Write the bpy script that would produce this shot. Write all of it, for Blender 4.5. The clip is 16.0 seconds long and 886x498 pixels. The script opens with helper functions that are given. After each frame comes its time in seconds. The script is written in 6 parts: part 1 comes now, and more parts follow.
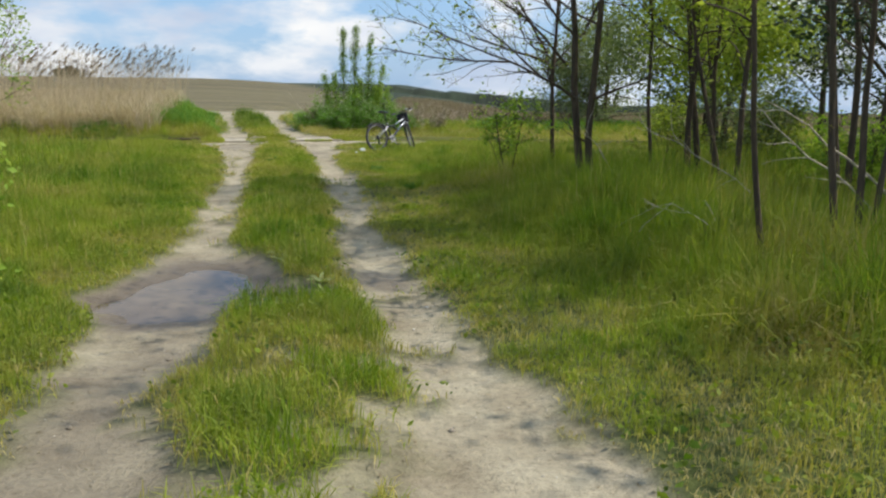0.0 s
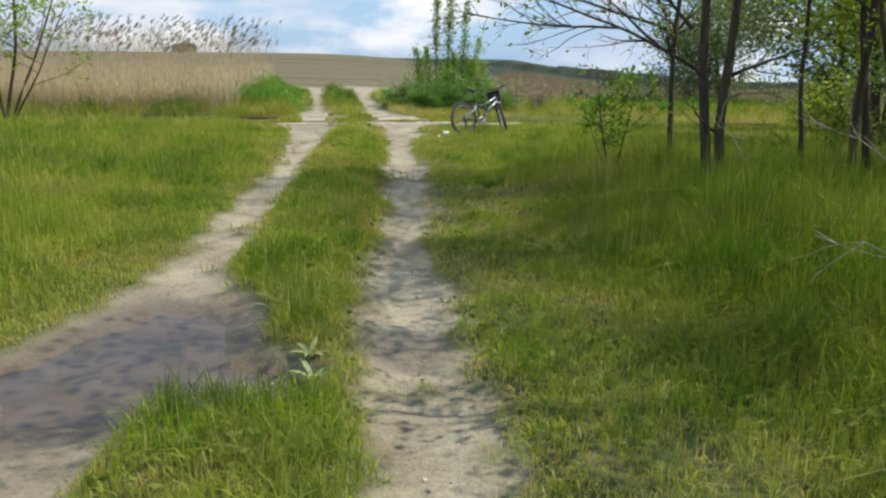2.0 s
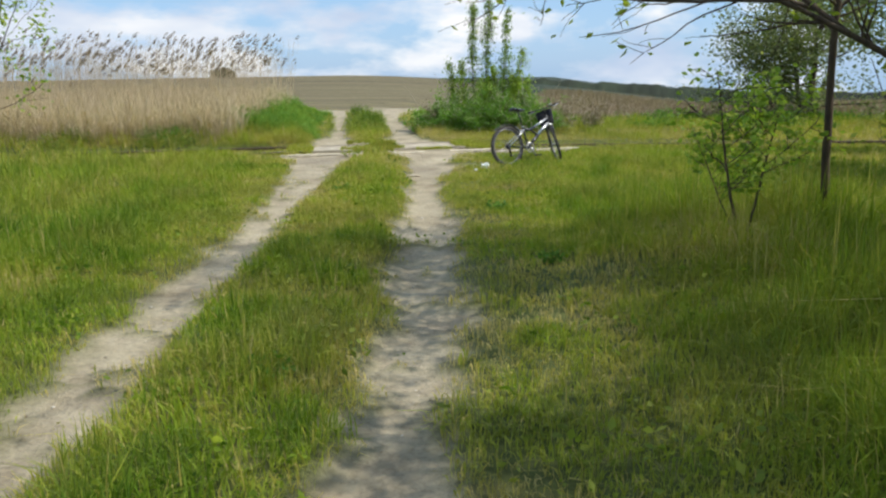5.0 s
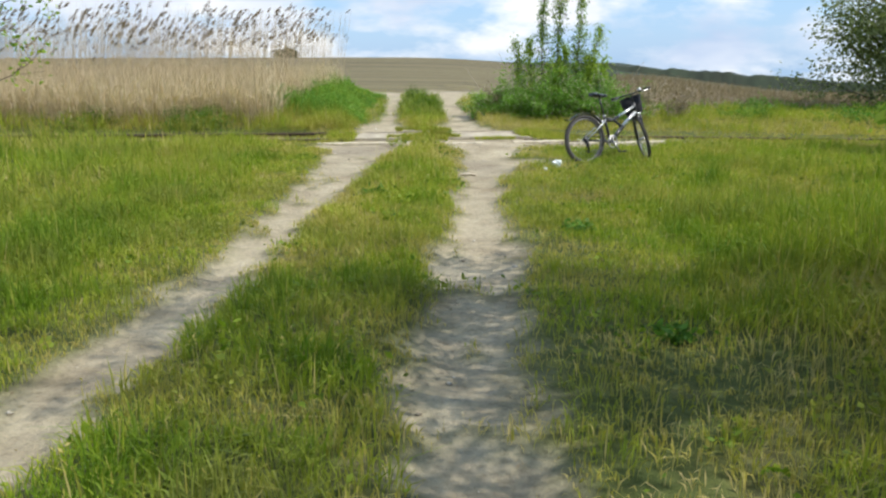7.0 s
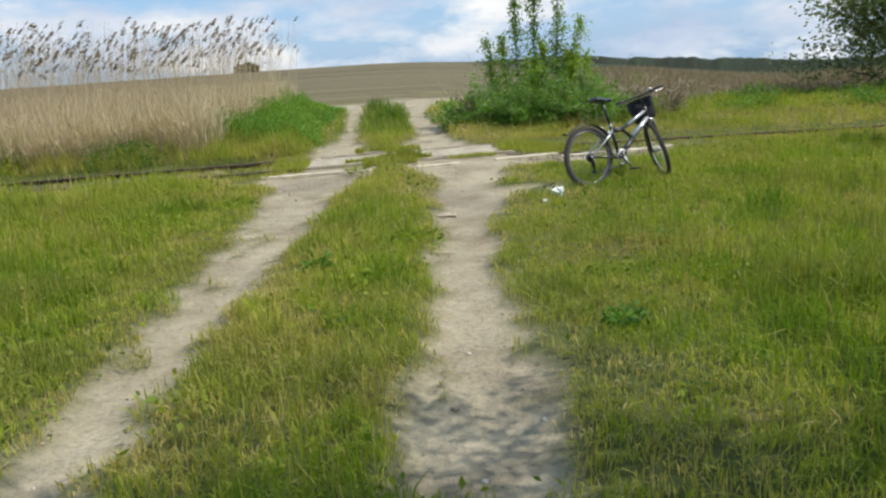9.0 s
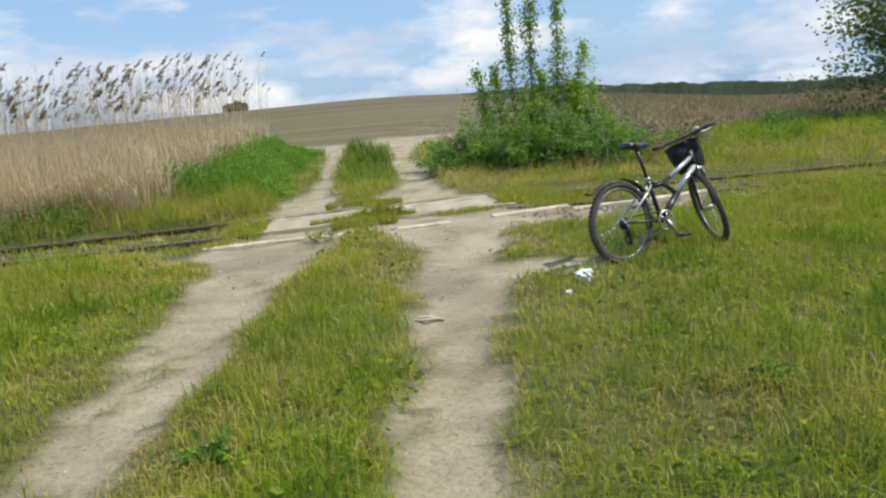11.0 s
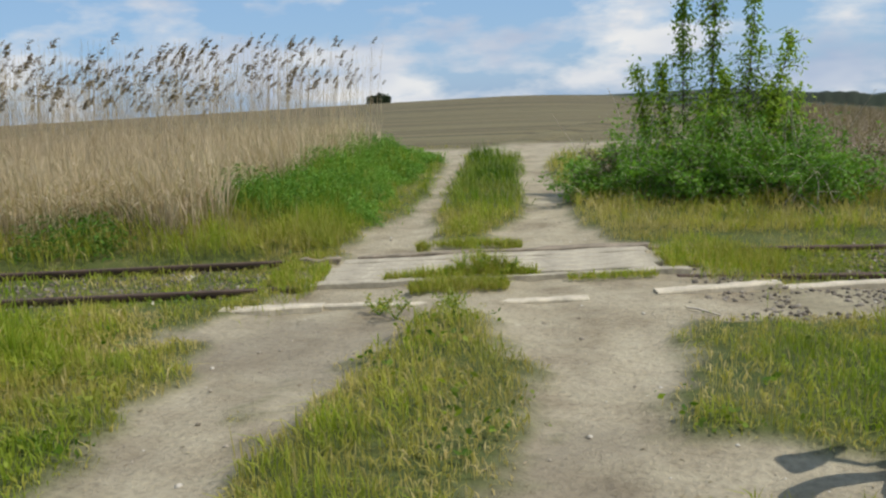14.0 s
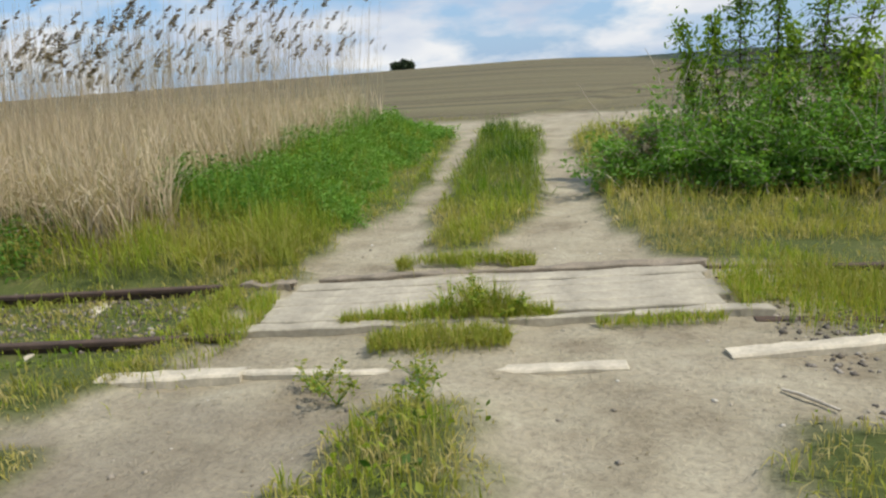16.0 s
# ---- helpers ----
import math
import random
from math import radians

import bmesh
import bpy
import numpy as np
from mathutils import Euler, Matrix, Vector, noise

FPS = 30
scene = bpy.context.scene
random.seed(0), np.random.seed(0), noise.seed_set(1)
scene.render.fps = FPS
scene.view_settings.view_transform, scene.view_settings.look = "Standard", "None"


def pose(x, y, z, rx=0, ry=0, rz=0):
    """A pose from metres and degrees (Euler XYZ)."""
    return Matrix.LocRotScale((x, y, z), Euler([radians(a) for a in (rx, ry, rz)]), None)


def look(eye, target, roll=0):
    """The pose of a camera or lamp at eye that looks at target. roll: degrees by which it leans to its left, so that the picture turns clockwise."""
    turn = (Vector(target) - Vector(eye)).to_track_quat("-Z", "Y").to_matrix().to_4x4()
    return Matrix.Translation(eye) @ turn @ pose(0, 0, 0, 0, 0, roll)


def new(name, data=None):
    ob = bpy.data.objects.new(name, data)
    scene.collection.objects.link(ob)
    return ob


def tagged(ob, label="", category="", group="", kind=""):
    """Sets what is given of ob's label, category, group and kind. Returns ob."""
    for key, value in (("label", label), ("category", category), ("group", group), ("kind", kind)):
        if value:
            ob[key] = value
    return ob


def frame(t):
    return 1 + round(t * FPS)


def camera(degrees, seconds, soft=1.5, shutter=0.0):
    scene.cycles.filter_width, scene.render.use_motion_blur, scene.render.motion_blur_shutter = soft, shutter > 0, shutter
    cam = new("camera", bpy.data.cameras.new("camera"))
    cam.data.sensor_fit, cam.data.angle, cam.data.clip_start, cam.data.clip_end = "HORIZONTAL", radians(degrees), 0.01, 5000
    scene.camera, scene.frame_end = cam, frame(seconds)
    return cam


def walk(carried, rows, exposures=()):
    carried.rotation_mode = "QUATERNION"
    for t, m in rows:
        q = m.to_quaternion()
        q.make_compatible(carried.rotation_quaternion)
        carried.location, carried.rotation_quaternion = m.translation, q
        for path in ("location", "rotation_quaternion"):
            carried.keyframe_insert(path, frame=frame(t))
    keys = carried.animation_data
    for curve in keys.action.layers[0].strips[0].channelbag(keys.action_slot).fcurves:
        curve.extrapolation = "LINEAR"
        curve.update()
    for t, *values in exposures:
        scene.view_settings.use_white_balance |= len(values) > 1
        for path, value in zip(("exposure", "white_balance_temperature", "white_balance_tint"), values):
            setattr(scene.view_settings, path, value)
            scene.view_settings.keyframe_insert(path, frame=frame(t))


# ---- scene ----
cam = camera(59.2, 16.0, 2.35)
METRES, EYE, TILT, LEAN, TURN = 18.987, 1.5, 0.0, 0.0, 0.0
ROWS = [
    (0.0, 0.0, 0.0, 0.0, 0.14, -12.12, -0.65),
    (0.5, 0.009, 0.0315, -0.0018, 0.38, -12.13, 0.43),
    (1.0, 0.0131, 0.0639, -0.0018, 0.22, -12.11, -1.0),
    (1.5, 0.0128, 0.094, -0.0015, 0.81, -12.42, -1.43),
    (2.0, 0.0132, 0.1263, -0.0016, 7.94, -13.95, -0.55),
    (2.5, 0.0082, 0.1556, -0.003, 6.96, -12.7, 0.09),
    (3.0, 0.0077, 0.1875, -0.0051, 8.33, -9.22, -1.27),
    (5.5, -0.0167, 0.346, -0.0091, 11.27, -12.98, 1.04),
    (6.0, -0.0207, 0.3758, -0.0112, 13.19, -7.65, -2.98),
    (6.5, -0.0248, 0.4106, -0.0131, 14.69, -11.21, 2.94),
    (7.0, -0.0355, 0.4415, -0.014, 15.35, -13.67, 0.14),
    (7.5, -0.0454, 0.4714, -0.0132, 14.38, -13.2, 1.96),
    (8.0, -0.0527, 0.5028, -0.0113, 14.55, -13.81, 1.87),
    (8.5, -0.0627, 0.5334, -0.0096, 12.51, -12.68, 3.36),
    (9.0, -0.0668, 0.5649, -0.011, 12.79, -13.58, 3.86),
    (9.5, -0.0756, 0.5968, -0.0115, 12.41, -13.75, 1.12),
    (10.0, -0.0796, 0.6286, -0.0106, 12.06, -12.09, 5.91),
    (12.5, -0.1079, 0.7778, -0.0076, 13.91, -11.3, 3.73),
    (13.0, -0.1147, 0.8074, -0.009, 16.97, -12.45, 1.37),
    (13.5, -0.1232, 0.8375, -0.0086, 17.04, -12.99, 1.51),
    (14.0, -0.1282, 0.8675, -0.0071, 22.56, -10.74, 3.36),
    (14.5, -0.1374, 0.896, -0.0071, 22.82, -11.91, 5.76),
    (15.0, -0.1399, 0.925, -0.0079, 23.65, -11.05, 4.87),
    (15.5, -0.1466, 0.9526, -0.0084, 24.35, -11.95, 2.56),
    (16.0, -0.1545, 0.9777, -0.0064, 24.49, -13.07, 4.41),
]
walk(cam, [(t, pose(0, 0, EYE, TILT, LEAN, TURN) @ pose(METRES * x, METRES * y, METRES * z, 90 + pitch, roll, yaw)) for t, x, y, z, yaw, pitch, roll in ROWS],
     [(0.0, 0.0), (2.0, 0.1), (3.0, 0.12), (5.5, 0.1), (6.0, 0.1), (6.5, -0.1), (7.0, 0.25), (8.0, 0.15), (9.5, 0.0), (12.5, 0.05), (14.0, -0.25), (16.0, -0.1)])


# ---- world, sun ----
SUN_DIR = Vector((0.72, 0.0, 1.0)).normalized()
world = bpy.data.worlds.new("sky_world")
scene.world = world
world.use_nodes = True
wt = world.node_tree
wt.nodes.clear()


def link(tree, a, b):
    tree.links.new(a, b)


def build_world():
    n = wt.nodes
    out = n.new("ShaderNodeOutputWorld")
    bg = n.new("ShaderNodeBackground")
    sky = n.new("ShaderNodeTexSky")
    sky.sky_type = "NISHITA"
    sky.sun_disc = False
    sky.sun_elevation = math.asin(SUN_DIR.z)
    sky.sun_rotation = math.atan2(SUN_DIR.x, SUN_DIR.y)
    sky.air_density, sky.dust_density, sky.ozone_density = 1.0, 0.6, 2.2
    co = n.new("ShaderNodeTexCoord")
    lift = n.new("ShaderNodeMapping")
    lift.inputs["Scale"].default_value = (1.0, 1.0, 2.6)
    lift.inputs["Location"].default_value = (0.35, 0.1, 0.0)
    link(wt, co.outputs["Generated"], lift.inputs["Vector"])
    com = lift
    big = n.new("ShaderNodeTexNoise")
    big.inputs["Scale"].default_value = 6.6
    big.inputs["Detail"].default_value = 9.0
    big.inputs["Roughness"].default_value = 0.56
    link(wt, com.outputs[0], big.inputs["Vector"])
    ramp = n.new("ShaderNodeValToRGB")
    ramp.color_ramp.elements[0].position = 0.45
    ramp.color_ramp.elements[1].position = 0.60
    link(wt, big.outputs["Fac"], ramp.inputs[0])
    soft = n.new("ShaderNodeTexNoise")
    soft.inputs["Scale"].default_value = 3.6
    soft.inputs["Detail"].default_value = 4.0
    mp = n.new("ShaderNodeMapping")
    mp.inputs["Location"].default_value = (5.3, 1.7, 0.0)
    link(wt, com.outputs[0], mp.inputs["Vector"])
    link(wt, mp.outputs[0], soft.inputs["Vector"])
    shade = n.new("ShaderNodeValToRGB")
    shade.color_ramp.elements[0].position = 0.36
    shade.color_ramp.elements[0].color = (4.0, 5.0, 6.7, 1)
    shade.color_ramp.elements[1].position = 0.62
    shade.color_ramp.elements[1].color = (8.8, 8.8, 8.7, 1)
    link(wt, soft.outputs["Fac"], shade.inputs[0])
    tint = n.new("ShaderNodeMix")
    tint.data_type = "RGBA"
    tint.inputs["Factor"].default_value = 0.65
    link(wt, sky.outputs[0], tint.inputs["A"])
    tint.inputs["B"].default_value = (3.0, 5.2, 8.3, 1)
    mix = n.new("ShaderNodeMix")
    mix.data_type = "RGBA"
    link(wt, ramp.outputs["Color"], mix.inputs["Factor"])
    link(wt, tint.outputs["Result"], mix.inputs["A"])
    link(wt, shade.outputs["Color"], mix.inputs["B"])
    link(wt, mix.outputs["Result"], bg.inputs["Color"])
    bg.inputs["Strength"].default_value = 0.115
    link(wt, bg.outputs[0], out.inputs[0])


build_world()
sun_data = bpy.data.lights.new("sun", "SUN")
sun_data.energy, sun_data.angle, sun_data.color = 5.0, radians(0.53), (1.0, 0.95, 0.86)
sun = new("sun", sun_data)
sun.matrix_world = look(SUN_DIR * 60, (0, 0, 0))

# ---- plan ----
# frame of the rail crossing: origin, along the rails, across them
CX, CY = -5.0, 23.0
UX, UY = 0.944, 0.330


def uv_of(x, y):
    return (x - CX) * UX + (y - CY) * UY, -(x - CX) * UY + (y - CY) * UX


def xy_of(u, v):
    return CX + u * UX - v * UY, CY + u * UY + v * UX


def vnoise(x, y, scale, seed=0):
    """Smooth value noise, -1 to 1."""
    rng = np.random.RandomState(seed + 11)
    table = rng.rand(256, 256) * 2 - 1
    px, py = np.asarray(x) * scale + 1000.0, np.asarray(y) * scale + 1000.0
    ix, iy = np.floor(px).astype(int), np.floor(py).astype(int)
    fx, fy = px - ix, py - iy
    fx, fy = fx * fx * (3 - 2 * fx), fy * fy * (3 - 2 * fy)
    a, b = table[ix % 256, iy % 256], table[(ix + 1) % 256, iy % 256]
    c, d = table[ix % 256, (iy + 1) % 256], table[(ix + 1) % 256, (iy + 1) % 256]
    return (a * (1 - fx) + b * fx) * (1 - fy) + (c * (1 - fx) + d * fx) * fy


def fbm(x, y, scale, seed=0, octaves=3):
    total, amp = 0, 1.0
    for k in range(octaves):
        total = total + amp * vnoise(x, y, scale * 2 ** k, seed + k)
        amp *= 0.5
    return total / 1.75


def smooth(a, b, x):
    t = np.clip((x - a) / (b - a), 0, 1)
    return t * t * (3 - 2 * t)


# the two wheel ruts: y, left edge, right edge
RUT_Y = [-30, 0, 3.0, 3.9, 4.8, 6.2, 7.1, 8.0, 8.9, 10.0, 11.3, 12.2, 13.0, 14.5, 16.0, 17.4, 18.2, 19.4, 20.6, 21.5, 23.0, 24.2, 25.3, 26.6, 28.5, 30.0, 32.4, 34.0, 36.5]
LEFT_A = [-1.5, -1.55, -1.87, -2.07, -2.32, -2.70, -2.72, -2.74, -2.90, -3.15, -3.43, -3.62, -3.74, -4.14, -4.54, -4.92, -5.17, -5.62, -6.08, -6.45, -6.80, -6.95, -7.35, -7.40, -7.88, -8.40, -9.12, -9.70, -10.5]
LEFT_B = [-0.7, -0.85, -1.19, -1.41, -1.50, -1.75, -1.88, -2.18, -2.42, -2.68, -2.98, -3.10, -3.26, -3.62, -3.98, -4.26, -4.44, -4.66, -4.82, -4.84, -5.30, -5.75, -6.25, -6.80, -7.46, -7.95, -8.65, -9.22, -10.0]
RIGHT_A = [0.3, 0.2, -0.12, -0.20, -0.40, -0.68, -0.95, -1.08, -1.21, -1.42, -1.68, -1.86, -2.06, -2.30, -2.62, -2.92, -3.14, -3.42, -3.68, -4.22, -4.75, -5.25, -5.60, -5.62, -6.12, -6.60, -7.38, -7.80, -8.60]
RIGHT_B = [1.3, 1.1, 0.80, 0.62, 0.14, -0.08, -0.22, -0.50, -0.74, -0.86, -1.05, -1.24, -1.42, -1.76, -2.16, -2.46, -2.50, -2.64, -2.92, -2.88, -3.00, -3.52, -4.25, -4.82, -5.44, -5.95, -6.74, -7.10, -7.9]


def rut(x, y, a, b, soft, wobble):
    left, right = np.interp(y, RUT_Y, a), np.interp(y, RUT_Y, b)
    return np.minimum(smooth(-soft, soft, x + wobble - left), smooth(-soft, soft, right - x + wobble))


def dirt_mask(x, y):
    x, y = np.asarray(x, float), np.asarray(y, float)
    u, v = uv_of(x, y)
    wob = 0.11 * fbm(x, y, 1.4, 3) + 0.11 * vnoise(x, y, 5.0, 5) + 0.05 * vnoise(x, y, 14.0, 6)
    m = np.maximum(rut(x, y, LEFT_A, LEFT_B, 0.15, wob), rut(x, y, RIGHT_A, RIGHT_B, 0.15, wob))
    # tufts that survive in the ruts, and bald spots of the back between them at the near end
    m = m * (1 - 0.55 * smooth(0.64, 0.80, vnoise(x, y, 3.3, 7) + 0.25 * vnoise(x, y, 11.0, 12)) * smooth(21, 19, y))
    m = np.maximum(m, 0.7 * smooth(0.42, 0.7, vnoise(x, y, 3.1, 8) + 0.3 * vnoise(x, y, 9.0, 9)) * smooth(5.6, 4.2, y) * (x > np.interp(y, RUT_Y, LEFT_A)) * (x < np.interp(y, RUT_Y, RIGHT_B) + 0.3))
    # the bare ground of the crossing, with a tongue of grass on its middle
    cross = smooth(-1.75, -1.4, v + wob) * smooth(2.6, 2.0, v + wob) * smooth(-0.12, 0.12, u + wob + 1.5 - 0.7 * np.minimum(v + 0.2, 0)) * smooth(2.2, 1.7, u + wob - 0.5 + 0.95 * smooth(1.2, 1.6, v))
    tongue = smooth(0.75, 0.45, np.abs(u + 0.15) + wob * 1.5) * (smooth(-1.15, -1.45, v) + smooth(1.75, 2.0, v))
    cross = cross * (1 - np.clip(tongue, 0, 1))
    m = np.maximum(m, cross)
    # bare patch beside the cycle, gravel along the rails, the cross lane before the field
    m = np.maximum(m, smooth(0.75, 0.45, np.hypot((x + 2.5) / 1.1, (y - 19.75) / 0.5) + wob))
    m = np.maximum(m, smooth(1.1, 0.7, np.hypot((u - 3.2) / 2.2, (v + 0.95) / 0.6) + wob * 2) * 0.85)
    m = np.maximum(m, smooth(10.9, 11.5, v + wob * 2) * smooth(15.6, 15.0, v + wob * 2) * smooth(14, 11, np.abs(u)))
    m = np.maximum(m, smooth(1.28, 1.08, puddle_field(x, y)))
    return np.clip(m, 0, 1)


def puddle_field(x, y):
    """Below 1 inside the puddle's hollow."""
    a = np.hypot((x + 2.13) / 0.64, (y - 6.3) / 1.0)
    b = np.hypot((x + 1.42) / 0.48, (y - 6.02) / 0.36)
    return np.minimum(a, b) + 0.24 * fbm(x, y, 1.9, 21) + 0.10 * vnoise(x, y, 6.0, 23)


PUDDLE_Z = -0.245


def field_mask(x, y):
    u, v = uv_of(x, y)
    return smooth(15.0, 15.8, v + 0.25 * vnoise(x, y, 0.8, 9))


def height(x, y):
    x, y = np.asarray(x, float), np.asarray(y, float)
    u, v = uv_of(x, y)
    z = -0.2 * smooth(1.5, 7.0, y) - 0.05 * smooth(17, 22, y)
    # verge to the left swells a little, and so does the ground below the trees
    z = z + 0.10 * smooth(2.5, 6.0, -x - 0.30 * y) * smooth(2, 4, y) * smooth(19, 15, y)
    z = z + 0.12 * smooth(1.0, 3.5, x + 0.16 * y - 0.6) * smooth(17, 13, y)
    # grassy backs between the ruts
    centre = np.interp(y, RUT_Y, LEFT_B) * 0.5 + np.interp(y, RUT_Y, RIGHT_A) * 0.5
    ridge = smooth(0.75, 0.1, np.abs(x - centre))
    z = z + 0.05 * ridge + 0.07 * ridge * smooth(3.4, 6.0, v) * smooth(14, 11, v)
    # the bank by the reeds
    bank = smooth(-1.1, -2.6, u) * smooth(1.6, 4.0, v) * smooth(15, 10, v)
    z = z + 0.30 * bank
    # rail bed
    z = z - 0.07 * smooth(-0.62, -0.35, v) * smooth(1.9, 1.5, v) * np.clip(smooth(-1.7, -2.3, u) + smooth(2.2, 2.8, u), 0, 1)
    z = z - (0.08 * smooth(1.5, 4.0, u) + 0.02 * np.clip(u - 4, 0, 14)) * smooth(-5.0, -2.5, v) * smooth(5.0, 2.5, v)
    # the lane behind climbs to the field, which bulges to the left and falls away to the right
    z = z + 0.30 * smooth(4, 15, v)
    lat = u / np.maximum(v, 10)
    crest = 1.55 - 5.0 * smooth(0.0, 0.60, lat)
    z = z + crest * smooth(16, 125, v) - 7.0 * smooth(130, 420, v)
    d = np.hypot(x, y)
    z = z - 3.0 * smooth(60, 260, u) * smooth(0, 60, d)
    # far country lies lower and lower to the east
    bearing = np.degrees(np.arctan2(x + 2, np.maximum(y - 12, 1.0)))
    z = z - d * np.tan(np.radians(np.interp(bearing, [-8, -3, 1.5, 12, 45], [0, 0, 0.62, 1.45, 2.0]))) * smooth(70, 420, d) * smooth(0, 60, y - 12)
    z = z - 1.1 * smooth(24, 62, d) * smooth(0, 12, bearing) * smooth(0, 20, y - 12)
    near = smooth(70, 30, d)
    m = dirt_mask(x, y)
    z = z - 0.045 * m * near * smooth(-2.2, -3.2, -np.abs(v) * 0 - 3.5)
    z = z + near * (0.016 * fbm(x, y, 1.1, 31) + 0.011 * fbm(x, y, 4.5, 33) * (0.4 + 1.3 * m))
    p = puddle_field(x, y)
    pit = smooth(1.35, 0.6, p)
    z = z * (1 - pit) + (PUDDLE_Z - 0.06 * smooth(1.15, 0.5, p) + 0.03 * smooth(0.9, 1.35, p)) * pit
    return z


# ---- materials ----
def material(name):
    m = bpy.data.materials.new(name)
    m.use_nodes = True
    t = m.node_tree
    return m, t, t.nodes["Principled BSDF"]


def noise_node(t, scale, detail=4.0, rough=0.55, vec=None):
    n = t.nodes.new("ShaderNodeTexNoise")
    n.inputs["Scale"].default_value, n.inputs["Detail"].default_value, n.inputs["Roughness"].default_value = scale, detail, rough
    if vec is not None:
        link(t, vec, n.inputs["Vector"])
    return n


def ramp_node(t, fac, stops):
    r = t.nodes.new("ShaderNodeValToRGB")
    e = r.color_ramp.elements
    while len(e) < len(stops):
        e.new(0.5)
    for k, (p, c) in enumerate(stops):
        e[k].position, e[k].color = p, (*c, 1)
    link(t, fac, r.inputs[0])
    return r


def mix_node(t, fac, a, b, mode="MIX"):
    m = t.nodes.new("ShaderNodeMix")
    m.data_type, m.blend_type = "RGBA", mode
    for sock, val in ((m.inputs["Factor"], fac), (m.inputs["A"], a), (m.inputs["B"], b)):
        if isinstance(val, (int, float)):
            sock.default_value = val
        elif isinstance(val, tuple):
            sock.default_value = (*val, 1)
        else:
            link(t, val, sock)
    return m.outputs["Result"]


def math_node(t, op, a, b=0.0, clamp=False):
    m = t.nodes.new("ShaderNodeMath")
    m.operation, m.use_clamp = op, clamp
    for sock, val in ((m.inputs[0], a), (m.inputs[1], b)):
        if isinstance(val, (int, float)):
            sock.default_value = val
        else:
            link(t, val, sock)
    return m.outputs[0]


def bump_to(t, bsdf, fac, strength, distance):
    b = t.nodes.new("ShaderNodeBump")
    b.inputs["Strength"].default_value, b.inputs["Distance"].default_value = strength, distance
    link(t, fac, b.inputs["Height"])
    link(t, b.outputs[0], bsdf.inputs["Normal"])


def attr(t, name):
    a = t.nodes.new("ShaderNodeAttribute")
    a.attribute_name = name
    return a.outputs["Fac"]


def plain(name, colour, rough=0.6, metal=0.0, vary=0.25, scale=18.0, bump=0.15, dist=0.002):
    """A surface with colour variation at two scales and a fine relief."""
    m, t, b = material(name)
    co = t.nodes.new("ShaderNodeTexCoord")
    n1 = noise_node(t, scale, 5, 0.6, co.outputs["Object"])
    n2 = noise_node(t, scale * 7, 3, 0.6, co.outputs["Object"])
    lo = tuple(c * (1 - vary) for c in colour)
    hi = tuple(min(1, c * (1 + vary)) for c in colour)
    c1 = ramp_node(t, n1.outputs["Fac"], [(0.3, lo), (0.7, hi)])
    c2 = mix_node(t, 0.35, c1.outputs["Color"], n2.outputs["Fac"], "OVERLAY")
    link(t, c2, b.inputs["Base Color"])
    r = math_node(t, "MULTIPLY_ADD", n1.outputs["Fac"], 0.3)
    t.nodes[-1].inputs[2].default_value = rough - 0.15
    link(t, r, b.inputs["Roughness"])
    b.inputs["Metallic"].default_value = metal
    bump_to(t, b, n2.outputs["Fac"], bump, dist)
    return m


